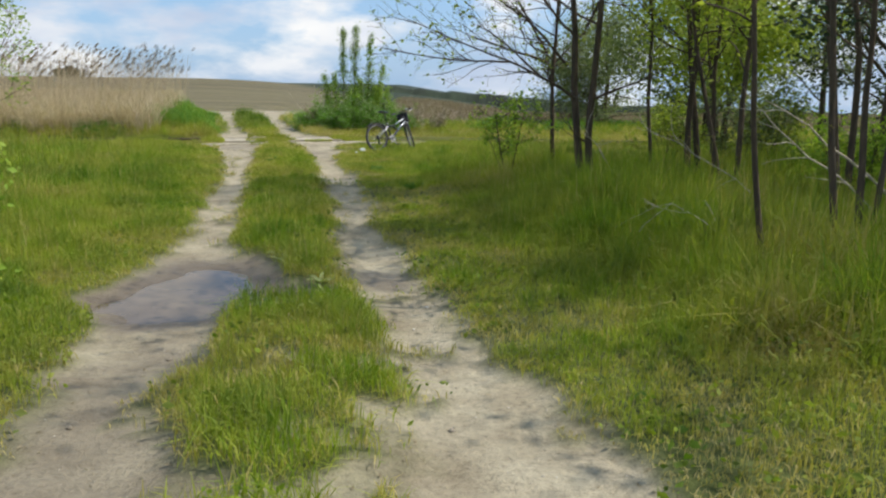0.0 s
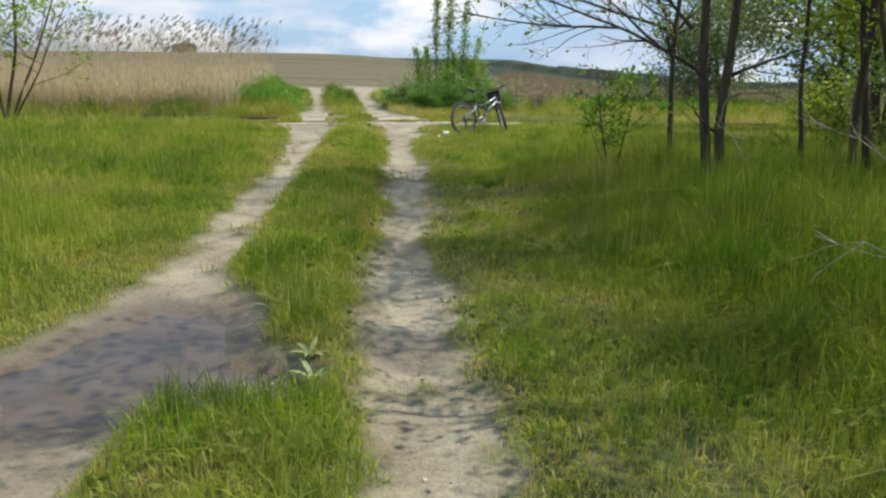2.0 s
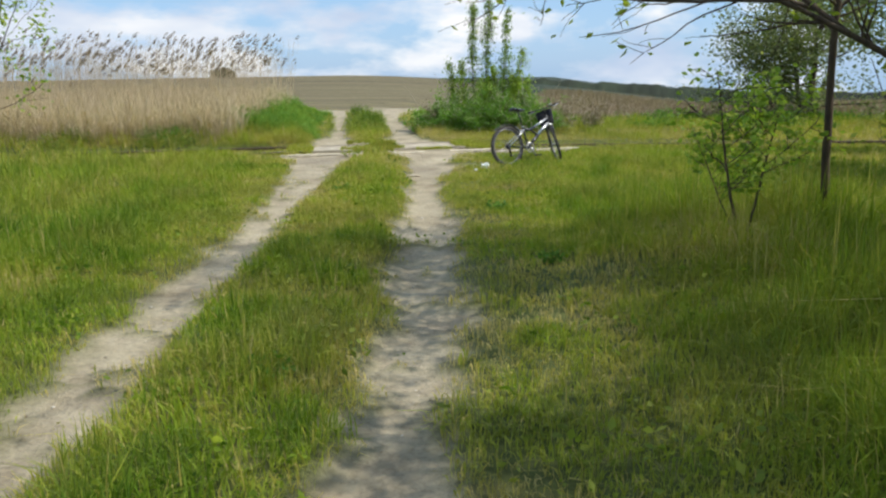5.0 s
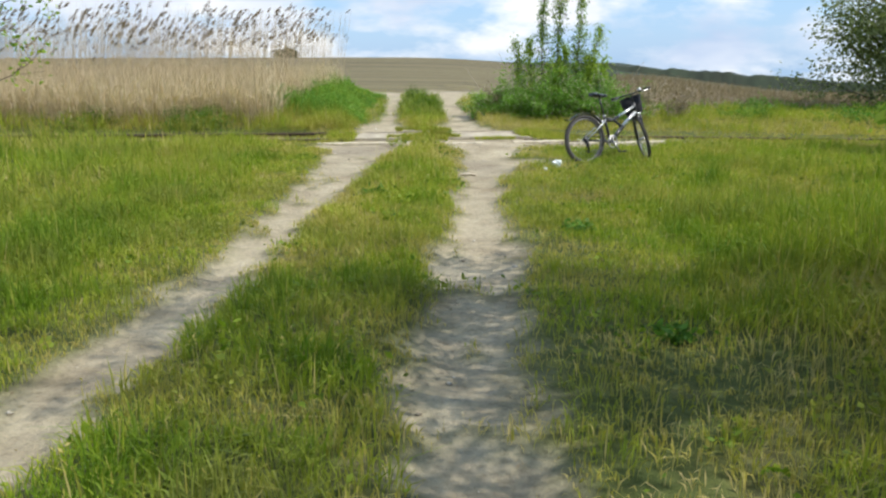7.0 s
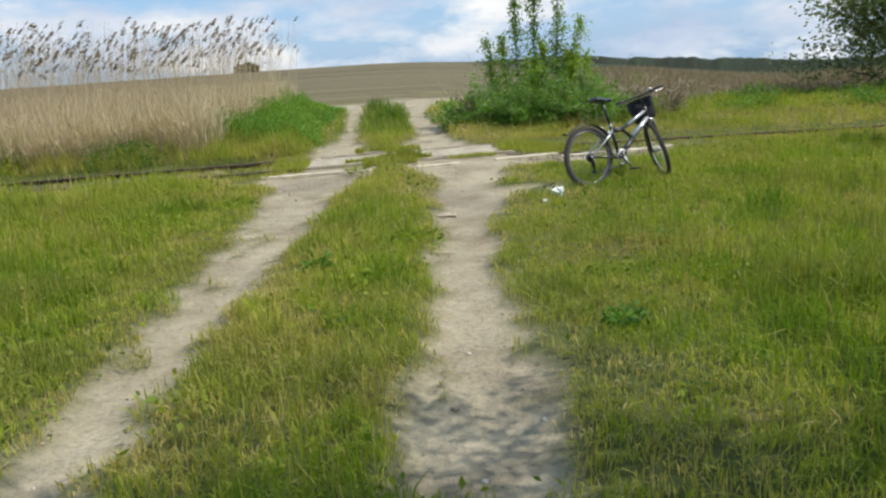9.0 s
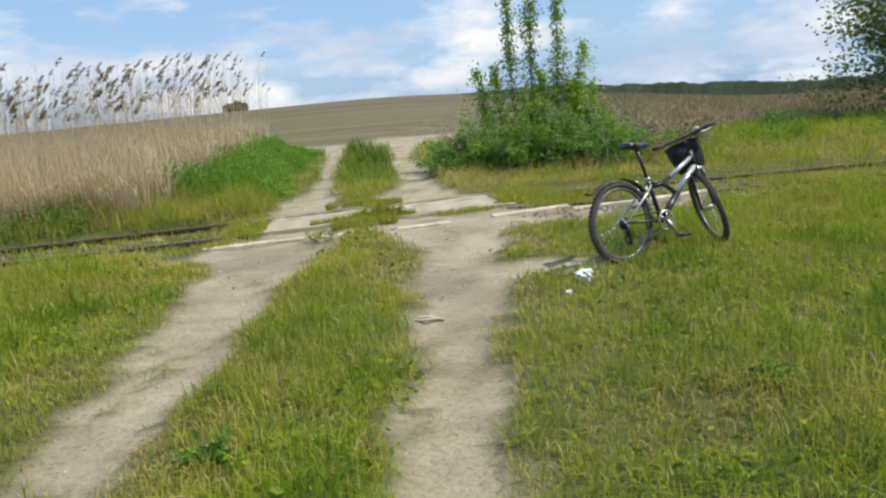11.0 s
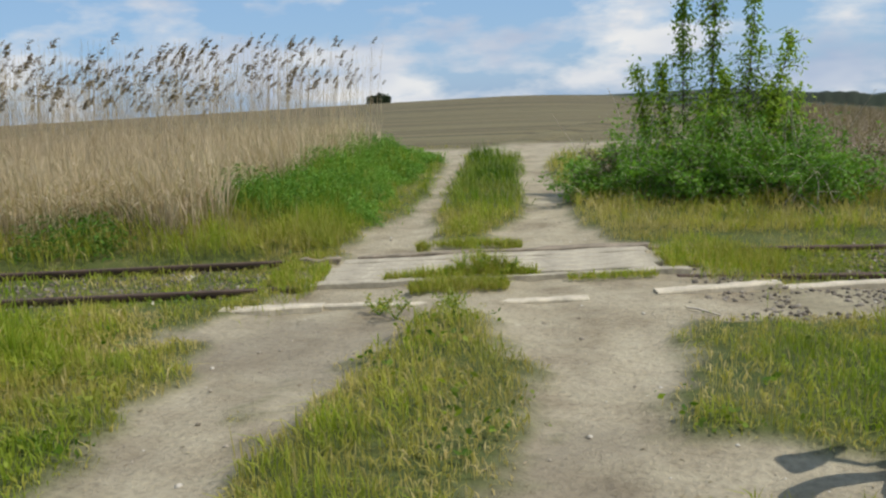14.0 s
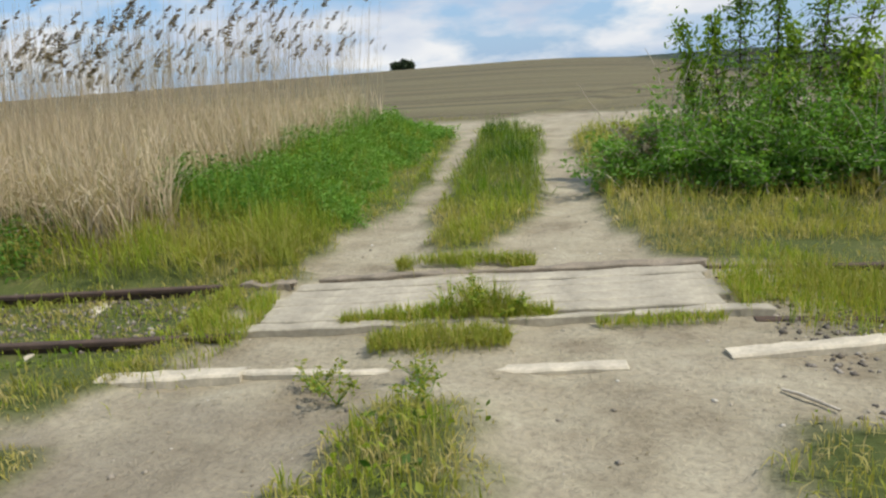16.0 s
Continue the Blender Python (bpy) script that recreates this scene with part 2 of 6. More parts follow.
def ground_material():
    m, t, b = material("earth")
    geo = t.nodes.new("ShaderNodeNewGeometry")
    pos = geo.outputs["Position"]
    fine = noise_node(t, 26, 6, 0.65, pos)
    mid = noise_node(t, 1.9, 7, 0.6, pos)
    wide = noise_node(t, 0.5, 4, 0.55, pos)
    squash = t.nodes.new("ShaderNodeMapping")
    squash.inputs["Scale"].default_value = (1.6, 6.5, 1)
    link(t, pos, squash.inputs["Vector"])
    ripple_shadow = noise_node(t, 1.0, 5, 0.6, squash.outputs[0])
    # trodden sandy dirt
    d1 = ramp_node(t, mid.outputs["Fac"], [(0.30, (0.215, 0.18, 0.115)), (0.50, (0.355, 0.315, 0.218)), (0.72, (0.465, 0.42, 0.302))])
    # crosswise darker streaks: ripples, plus branch shadows painted into the dirt colour
    d1b = mix_node(t, math_node(t, "MULTIPLY", ripple_shadow.outputs["Fac"], 0.6), d1.outputs["Color"], (0.25, 0.20, 0.145), "MIX")
    grit = ramp_node(t, fine.outputs["Fac"], [(0.28, (0.66, 0.65, 0.64)), (0.5, (0.96, 0.96, 0.96)), (0.72, (1.14, 1.13, 1.11))])
    dirt = mix_node(t, 1.0, d1b, grit.outputs["Color"], "MULTIPLY")
    wet_dark = attr(t, "wet_dark")
    dirt = mix_node(t, math_node(t, "MULTIPLY", wet_dark, 0.85), dirt, (0.105, 0.079, 0.056))
    # soil and thatch below the grass
    s1 = ramp_node(t, mid.outputs["Fac"], [(0.3, (0.055, 0.075, 0.018)), (0.55, (0.085, 0.10, 0.026)), (0.75, (0.155, 0.14, 0.055))])
    soil = mix_node(t, 1.0, s1.outputs["Color"], grit.outputs["Color"], "MULTIPLY")
    # field of young crop in rows
    row = t.nodes.new("ShaderNodeMapping")
    row.inputs["Rotation"].default_value = (0, 0, radians(-19.3))
    row.inputs["Scale"].default_value = (0.018, 0.62, 1)
    link(t, pos, row.inputs["Vector"])
    rows = noise_node(t, 1.0, 6, 0.6, row.outputs[0])
    f1 = ramp_node(t, rows.outputs["Fac"], [(0.36, (0.058, 0.043, 0.028)), (0.49, (0.118, 0.094, 0.054)), (0.62, (0.165, 0.142, 0.075))])
    f2 = mix_node(t, math_node(t, "MULTIPLY", wide.outputs["Fac"], 0.35), f1.outputs["Color"], (0.14, 0.135, 0.06))
    field = mix_node(t, 0.5, f2, grit.outputs["Color"], "MULTIPLY")
    far = attr(t, "far")
    field = mix_node(t, far, field, (0.022, 0.034, 0.018))
    weed = mix_node(t, 1.0, ramp_node(t, mid.outputs["Fac"], [(0.3, (0.10, 0.075, 0.05)), (0.7, (0.22, 0.17, 0.115))]).outputs["Color"], grit.outputs["Color"], "MULTIPLY")
    col = mix_node(t, attr(t, "dirt"), soil, dirt)
    col = mix_node(t, attr(t, "field"), col, field)
    col = mix_node(t, attr(t, "dry"), col, weed)
    link(t, col, b.inputs["Base Color"])
    rr = math_node(t, "MULTIPLY_ADD", wet_dark, -0.5)
    t.nodes[-1].inputs[2].default_value = 0.95
    link(t, rr, b.inputs["Roughness"])
    b.inputs["Specular IOR Level"].default_value = 0.25
    h = math_node(t, "ADD", math_node(t, "MULTIPLY", ripple_shadow.outputs["Fac"], 1.5), fine.outputs["Fac"])
    bump_to(t, b, h, 0.8, 0.028)
    return m


def leafy(name, stops, translucent=0.35, rough=0.55, patch=0.55, patch_scale=0.8, patch_colour=(0.27, 0.235, 0.075)):
    """Leaves and blades: a colour per blade from its tone, patches over metres, light passing through."""
    m, t, b = material(name)
    geo = t.nodes.new("ShaderNodeNewGeometry")
    tone = attr(t, "tone")
    c = ramp_node(t, tone, stops).outputs["Color"]
    if patch:
        w = noise_node(t, patch_scale, 4, 0.6, geo.outputs["Position"])
        f = ramp_node(t, w.outputs["Fac"], [(0.42, (0, 0, 0)), (0.68, (patch, patch, patch))])
        c = mix_node(t, f.outputs["Color"], c, patch_colour)
    link(t, c, b.inputs["Base Color"])
    b.inputs["Roughness"].default_value = rough
    b.inputs["Specular IOR Level"].default_value = 0.18
    tr = t.nodes.new("ShaderNodeBsdfTranslucent")
    bright = mix_node(t, 1.0, c, (1.25, 1.32, 0.6), "MULTIPLY")
    link(t, bright, tr.inputs["Color"])
    mx = t.nodes.new("ShaderNodeMixShader")
    mx.inputs[0].default_value = translucent
    out = t.nodes["Material Output"]
    link(t, b.outputs[0], mx.inputs[1])
    link(t, tr.outputs[0], mx.inputs[2])
    link(t, mx.outputs[0], out.inputs["Surface"])
    return m


def bark_material(name, dark, light):
    m, t, b = material(name)
    co = t.nodes.new("ShaderNodeTexCoord")
    mp = t.nodes.new("ShaderNodeMapping")
    mp.inputs["Scale"].default_value = (14, 14, 2.2)
    link(t, co.outputs["Object"], mp.inputs["Vector"])
    n = noise_node(t, 1.6, 6, 0.65, mp.outputs[0])
    n2 = noise_node(t, 1.1, 3, 0.6, co.outputs["Object"])
    c = ramp_node(t, n.outputs["Fac"], [(0.3, dark), (0.7, light)]).outputs["Color"]
    c = mix_node(t, math_node(t, "MULTIPLY", n2.outputs["Fac"], 0.4), c, (0.045, 0.042, 0.026))
    link(t, c, b.inputs["Base Color"])
    b.inputs["Roughness"].default_value = 0.9
    bump_to(t, b, n.outputs["Fac"], 0.8, 0.012)
    return m


EARTH = ground_material()
GRASS = leafy("meadow_grass", [(0.0, (0.038, 0.092, 0.010)), (0.28, (0.135, 0.225, 0.018)), (0.55, (0.285, 0.345, 0.034)), (0.78, (0.40, 0.35, 0.088)), (1.0, (0.53, 0.43, 0.21))], 0.42)
NETTLE = leafy("nettle_leaf", [(0.0, (0.07, 0.15, 0.025)), (0.5, (0.14, 0.28, 0.04)), (1.0, (0.24, 0.37, 0.07))], 0.40, patch=0.0)
REED = leafy("dry_reed", [(0.0, (0.34, 0.265, 0.185)), (0.5, (0.55, 0.45, 0.325)), (1.0, (0.72, 0.62, 0.47))], 0.30, 0.6, patch=0.0)
PLUME = leafy("reed_plume", [(0.0, (0.12, 0.085, 0.055)), (0.6, (0.22, 0.165, 0.11)), (1.0, (0.34, 0.27, 0.19))], 0.25, 0.7, patch=0.0)
WEED = leafy("dry_weed", [(0.0, (0.14, 0.105, 0.078)), (0.5, (0.25, 0.195, 0.14)), (1.0, (0.40, 0.325, 0.235))], 0.25, 0.7, patch=0.45, patch_colour=(0.16, 0.17, 0.06))
LEAF_FRESH = leafy("fresh_leaf", [(0.0, (0.12, 0.21, 0.03)), (0.5, (0.25, 0.37, 0.05)), (1.0, (0.44, 0.50, 0.09))], 0.48, patch=0.0)
LEAF_YELLOW = leafy("yellow_green_leaf", [(0.0, (0.16, 0.22, 0.03)), (0.5, (0.29, 0.36, 0.055)), (1.0, (0.44, 0.46, 0.10))], 0.48, patch=0.0)
LEAF_GREY = leafy("grey_green_leaf", [(0.0, (0.085, 0.115, 0.045)), (0.5, (0.16, 0.20, 0.085)), (1.0, (0.27, 0.30, 0.15))], 0.4, patch=0.0)
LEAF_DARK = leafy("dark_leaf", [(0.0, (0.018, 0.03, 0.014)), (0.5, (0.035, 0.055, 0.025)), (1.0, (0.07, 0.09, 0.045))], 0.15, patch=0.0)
FAR_WOOD = plain("far_wood", (0.028, 0.040, 0.024), 0.95, 0, 0.5, 0.05, 0.3, 0.5)
# distance haze is painted into this blue-green base colour
HAZE_TINT = plain("haze_tinted_hill", (0.09, 0.125, 0.15), 1.0, 0, 0.15, 0.004, 0.0, 0.5)
BARK = bark_material("brown_bark", (0.034, 0.022, 0.015), (0.120, 0.078, 0.050))
DEADWOOD = plain("dead_wood", (0.42, 0.36, 0.28), 0.9, 0.0, 0.3, 12, 0.5, 0.004)


# ---- mesh makers ----
def mesh_object(name, verts, faces_flat, loops, mat, parent=None, label="", attrs=None, smooth_faces=False):
    """A mesh from numpy arrays: verts (n, 3), flat loop indices and the loop count of each face."""
    me = bpy.data.meshes.new(name)
    me.vertices.add(len(verts))
    me.vertices.foreach_set("co", np.asarray(verts, np.float32).ravel())
    me.loops.add(len(faces_flat))
    me.loops.foreach_set("vertex_index", np.asarray(faces_flat, np.int32))
    starts = np.concatenate(([0], np.cumsum(loops)[:-1])).astype(np.int32)
    me.polygons.add(len(loops))
    me.polygons.foreach_set("loop_start", starts)
    if smooth_faces:
        me.polygons.foreach_set("use_smooth", np.ones(len(loops), bool))
    for key, val in (attrs or {}).items():
        a = me.attributes.new(key, "FLOAT", "POINT")
        a.data.foreach_set("value", np.asarray(val, np.float32))
    me.update(calc_edges=True)
    me.materials.append(mat)
    ob = new(name, me)
    if parent:
        ob.parent = parent
    if label:
        tagged(ob, label)
    return ob


def part(name, bm, mat, parent, label="", smooth_faces=True):
    me = bpy.data.meshes.new(name)
    for f in bm.faces:
        f.smooth = smooth_faces
    bm.to_mesh(me)
    bm.free()
    me.materials.append(mat)
    ob = new(name, me)
    ob.parent = parent
    if label:
        tagged(ob, label)
    return ob


def blades(x, y, z, h, w, tone, rng, lean=0.35, bend=1.0, yaw=None):
    """Bent slender blades: a kite of two triangles each, folded at the middle."""
    n = len(x)
    a = rng.rand(n) * 2 * np.pi if yaw is None else yaw
    l = np.abs(rng.randn(n)) * lean
    f = rng.rand(n) * 2 * np.pi
    sx, sy = np.cos(f) * w * 0.5, np.sin(f) * w * 0.5
    ox, oy = np.cos(a) * l * h, np.sin(a) * l * h
    v = np.empty((n, 4, 3), np.float32)
    v[:, 0] = np.stack((x, y, z - 0.01), 1)
    v[:, 1] = np.stack((x + sx + ox * 0.30, y + sy + oy * 0.30, z + h * 0.45), 1)
    v[:, 3] = np.stack((x - sx + ox * 0.30, y - sy + oy * 0.30, z + h * 0.45), 1)
    drop = np.clip(1 - 0.45 * bend * l, 0.3, 1)
    v[:, 2] = np.stack((x + ox, y + oy, z + h * drop), 1)
    base = (np.arange(n) * 4)[:, None]
    idx = (base + np.array([0, 1, 3, 1, 2, 3])[None]).ravel()
    return v.reshape(-1, 3), idx, np.full(2 * n, 3), np.repeat(np.clip(tone, 0, 1), 4)


def leaves(p, size, tone, rng, droop=0.0, slim=0.5, way=None, stray=0.35):
    """Leaves as bent diamonds of two triangles, at points p."""
    n = len(p)
    d = rng.randn(n, 3)
    d[:, 2] = d[:, 2] * 0.5 - droop
    if way is not None:
        d = d * stray + np.array(way)
    d /= np.linalg.norm(d, axis=1, keepdims=True)
    s = np.cross(d, rng.randn(n, 3))
    s /= np.linalg.norm(s, axis=1, keepdims=True) + 1e-6
    nrm = np.cross(d, s)
    size = np.asarray(size)[:, None] if np.ndim(size) else size
    v = np.empty((n, 4, 3), np.float32)
    v[:, 0] = p
    v[:, 1] = p + d * size * 0.5 + s * size * slim * 0.5 + nrm * size * 0.08
    v[:, 2] = p + d * size
    v[:, 3] = p + d * size * 0.5 - s * size * slim * 0.5 + nrm * size * 0.08
    base = (np.arange(n) * 4)[:, None]
    idx = (base + np.array([0, 1, 2, 0, 2, 3])[None]).ravel()
    return v.reshape(-1, 3), idx, np.full(2 * n, 3), np.repeat(np.clip(tone, 0, 1), 4)


def join(sets):
    vs, ids, ls, ts, off = [], [], [], [], 0
    for v, i, l, t in sets:
        vs.append(v), ids.append(i + off), ls.append(l), ts.append(t)
        off += len(v)
    return np.concatenate(vs), np.concatenate(ids), np.concatenate(ls), np.concatenate(ts)


def tube_mesh(lines, sides=6):
    """Tapered tubes along lines of (points, radii), as arrays."""
    vs, ids, ls, off = [], [], [], 0
    ang = np.arange(sides) / sides * 2 * np.pi
    ring = np.stack((np.cos(ang), np.sin(ang)), 1)
    for pts, rad in lines:
        pts = np.asarray(pts, float)
        k = len(pts)
        tan = np.gradient(pts, axis=0)
        tan /= np.linalg.norm(tan, axis=1, keepdims=True) + 1e-9
        ref = np.where(np.abs(tan[:, 2:3]) > 0.9, np.array([[1.0, 0, 0]]), np.array([[0, 0, 1.0]]))
        a = np.cross(tan, ref)
        a /= np.linalg.norm(a, axis=1, keepdims=True) + 1e-9
        b = np.cross(tan, a)
        r = np.asarray(rad, float)[:, None, None]
        v = pts[:, None] + r * (ring[None, :, :1] * a[:, None] + ring[None, :, 1:] * b[:, None])
        vs.append(v.reshape(-1, 3))
        i, j = np.meshgrid(np.arange(k - 1), np.arange(sides), indexing="ij")
        q = np.stack((i * sides + j, i * sides + (j + 1) % sides, (i + 1) * sides + (j + 1) % sides, (i + 1) * sides + j), -1)
        ids.append(q.reshape(-1) + off)
        ls.append(np.full((k - 1) * sides, 4))
        off += k * sides
    return np.concatenate(vs), np.concatenate(ids), np.concatenate(ls)


def wander(start, direction, length, r0, r1, rng, steps=7, curl=0.12, lift=0.0):
    """A crooked limb: points and radii."""
    p, d = np.array(start, float), np.array(direction, float)
    d /= np.linalg.norm(d)
    pts = [p.copy()]
    for k in range(steps):
        d = d + rng.randn(3) * curl
        d[2] += lift
        d /= np.linalg.norm(d)
        p = p + d * length / steps
        pts.append(p.copy())
    return np.array(pts), np.linspace(r0, r1, steps + 1)


def along(line, f):
    pts, rad = line
    k = f * (len(pts) - 1)
    i = min(int(k), len(pts) - 2)
    return pts[i] + (pts[i + 1] - pts[i]) * (k - i), rad[i] + (rad[i + 1] - rad[i]) * (k - i), pts[i + 1] - pts[i]


# ---- ground ----
def axis(lo, hi, step, far, grow=1.16):
    core = list(np.arange(lo, hi + step * 0.5, step))
    s, p = step, core[-1]
    while p < far:
        s *= grow
        p += s
        core.append(p)
    s, p = step, core[0]
    while p > -far:
        s *= grow
        p -= s
        core.insert(0, p)
    return np.array(core)


gx, gy = axis(-11.0, 3.5, 0.07, 2600, 1.18), axis(1.8, 30.0, 0.075, 2600, 1.18)
GX, GY = np.meshgrid(gx, gy)
fx, fy = GX.ravel(), GY.ravel()
gu, gv = uv_of(fx, fy)
gz = height(fx, fy)
ny, nx = GX.shape
qi, qj = np.meshgrid(np.arange(ny - 1), np.arange(nx - 1), indexing="ij")
quads = np.stack((qi * nx + qj, qi * nx + qj + 1, (qi + 1) * nx + qj + 1, (qi + 1) * nx + qj), -1).reshape(-1)
wet_dark = np.maximum(smooth(1.6, 0.9, puddle_field(fx, fy)), 0.8 * smooth(1.2, 0.7, np.hypot((fx + 0.62) / 0.5, (fy - 6.7) / 0.35) + 0.3 * fbm(fx, fy, 3, 22)))
dry = smooth(-0.5, 0.8, gu - 3.2 - 0.3 * gv + 0.4 * vnoise(fx, fy, 0.7, 40)) * smooth(5.5, 8, gv) * smooth(75, 60, gv)
dry = np.maximum(dry, smooth(-3.2, -4.0, gu - 0.2 * gv) * smooth(2.0, 3.0, gv) * smooth(12, 10, gv))
# patches of darker, smoother dirt at the near left and about the crossing
dark_patch = 0.55 * smooth(5.6, 4.4, fy) * smooth(-0.5, -1.0, fx) * smooth(-0.35, 0.25, fbm(fx, fy, 1.2, 24)) + 0.4 * smooth(0.15, 0.5, fbm(fx, fy, 0.8, 25)) * smooth(17.5, 19.5, fy) * smooth(27, 26, fy)
wet_dark = np.maximum(wet_dark, dark_patch)
ground = mesh_object("ground", np.stack((fx, fy, gz), 1), quads, np.full((ny - 1) * (nx - 1), 4), EARTH, None, "", {"dirt": dirt_mask(fx, fy), "field": field_mask(fx, fy), "wet_dark": wet_dark, "dry": dry, "far": smooth(-6, 6, gv - 150 + 104 * smooth(0.06, 0.32, gu / np.maximum(gv, 10)))}, True)
tagged(ground, "rutted dirt lane, meadow soil and open brown crop field", "ground", kind="structure")

# ---- puddle ----
def build_puddle():
    s = 0.05
    xs, ys = np.arange(-3.3, 0.1, s), np.arange(5.0, 7.9, s)
    X, Y = np.meshgrid(xs, ys)
    keep = puddle_field(X, Y) < 1.15
    idx, verts, quad = {}, [], []
    for i in range(len(ys) - 1):
        for j in range(len(xs) - 1):
            if keep[i, j]:
                for a, b in ((i, j), (i, j + 1), (i + 1, j + 1), (i + 1, j)):
                    if (a, b) not in idx:
                        idx[(a, b)] = len(verts)
                        verts.append((xs[b], ys[a], PUDDLE_Z - 0.024))
                    quad.append(idx[(a, b)])
    m, t, b = material("muddy_water")
    geo = t.nodes.new("ShaderNodeNewGeometry")
    n = noise_node(t, 2.5, 3, 0.5, geo.outputs["Position"])
    c = ramp_node(t, n.outputs["Fac"], [(0.35, (0.085, 0.064, 0.047)), (0.65, (0.12, 0.092, 0.068))])
    link(t, c.outputs["Color"], b.inputs["Base Color"])
    b.inputs["Roughness"].default_value = 0.04
    b.inputs["IOR"].default_value = 1.33
    b.inputs["Specular IOR Level"].default_value = 0.3
    n2 = noise_node(t, 9, 2, 0.5, geo.outputs["Position"])
    bump_to(t, b, n2.outputs["Fac"], 0.03, 0.006)
    ob = mesh_object("water", np.array(verts), np.array(quad), np.full(len(quad) // 4, 4), m)
    tagged(ob, "shallow muddy puddle mirroring the sky in the lane", "puddle", kind="structure")


build_puddle()


# ---- grass ----
def reed_edge(v):
    return -3.85 + 0.17 * v


def scatter(n, x0, x1, y0, y1, rng):
    return rng.uniform(x0, x1, n), rng.uniform(y0, y1, n)


def grass_height(x, y):
    u, v = uv_of(x, y)
    la, lb = np.interp(y, RUT_Y, LEFT_A), np.interp(y, RUT_Y, LEFT_B)
    ra, rb = np.interp(y, RUT_Y, RIGHT_A), np.interp(y, RUT_Y, RIGHT_B)
    tuft = 0.5 + 0.5 * fbm(x, y, 1.6, 51)
    h = np.full(len(x), 0.15)
    mid = (x > lb) & (x < ra)
    h = np.where(mid, 0.06 + 0.16 * tuft + 0.04 * smooth(14, 8, y), h)
    left = x <= la
    h = np.where(left, 0.09 + 0.17 * smooth(0.0, 1.6, la - x) * (0.5 + tuft) + 0.08 * smooth(2, 5, la - x), h)
    right = x >= rb
    away = x - rb
    tall = smooth(1.0, 2.6, away) * smooth(17, 13, y) * smooth(3.5, 6.0, y + 0.5 * away)
    h = np.where(right, 0.06 + 0.06 * tuft + 0.10 * smooth(0.6, 2.0, away) * (0.4 + tuft) + 0.40 * tall * (0.45 + 0.8 * tuft), h)
    # beyond the rails
    h = np.where(v > 2.0, 0.10 + 0.18 * tuft + 0.08 * smooth(2.0, 5, v) * smooth(14, 12, v), h)
    h = np.where((v > -0.9) & (v < 1.9), 0.05 + 0.08 * tuft, h)
    bank = (v > 1.6) & (u < -1.0) & (v < 15)
    h = np.where(bank, 0.10 + 0.30 * smooth(-1.1, -2.2, u) * (0.5 + tuft), h)
    return h


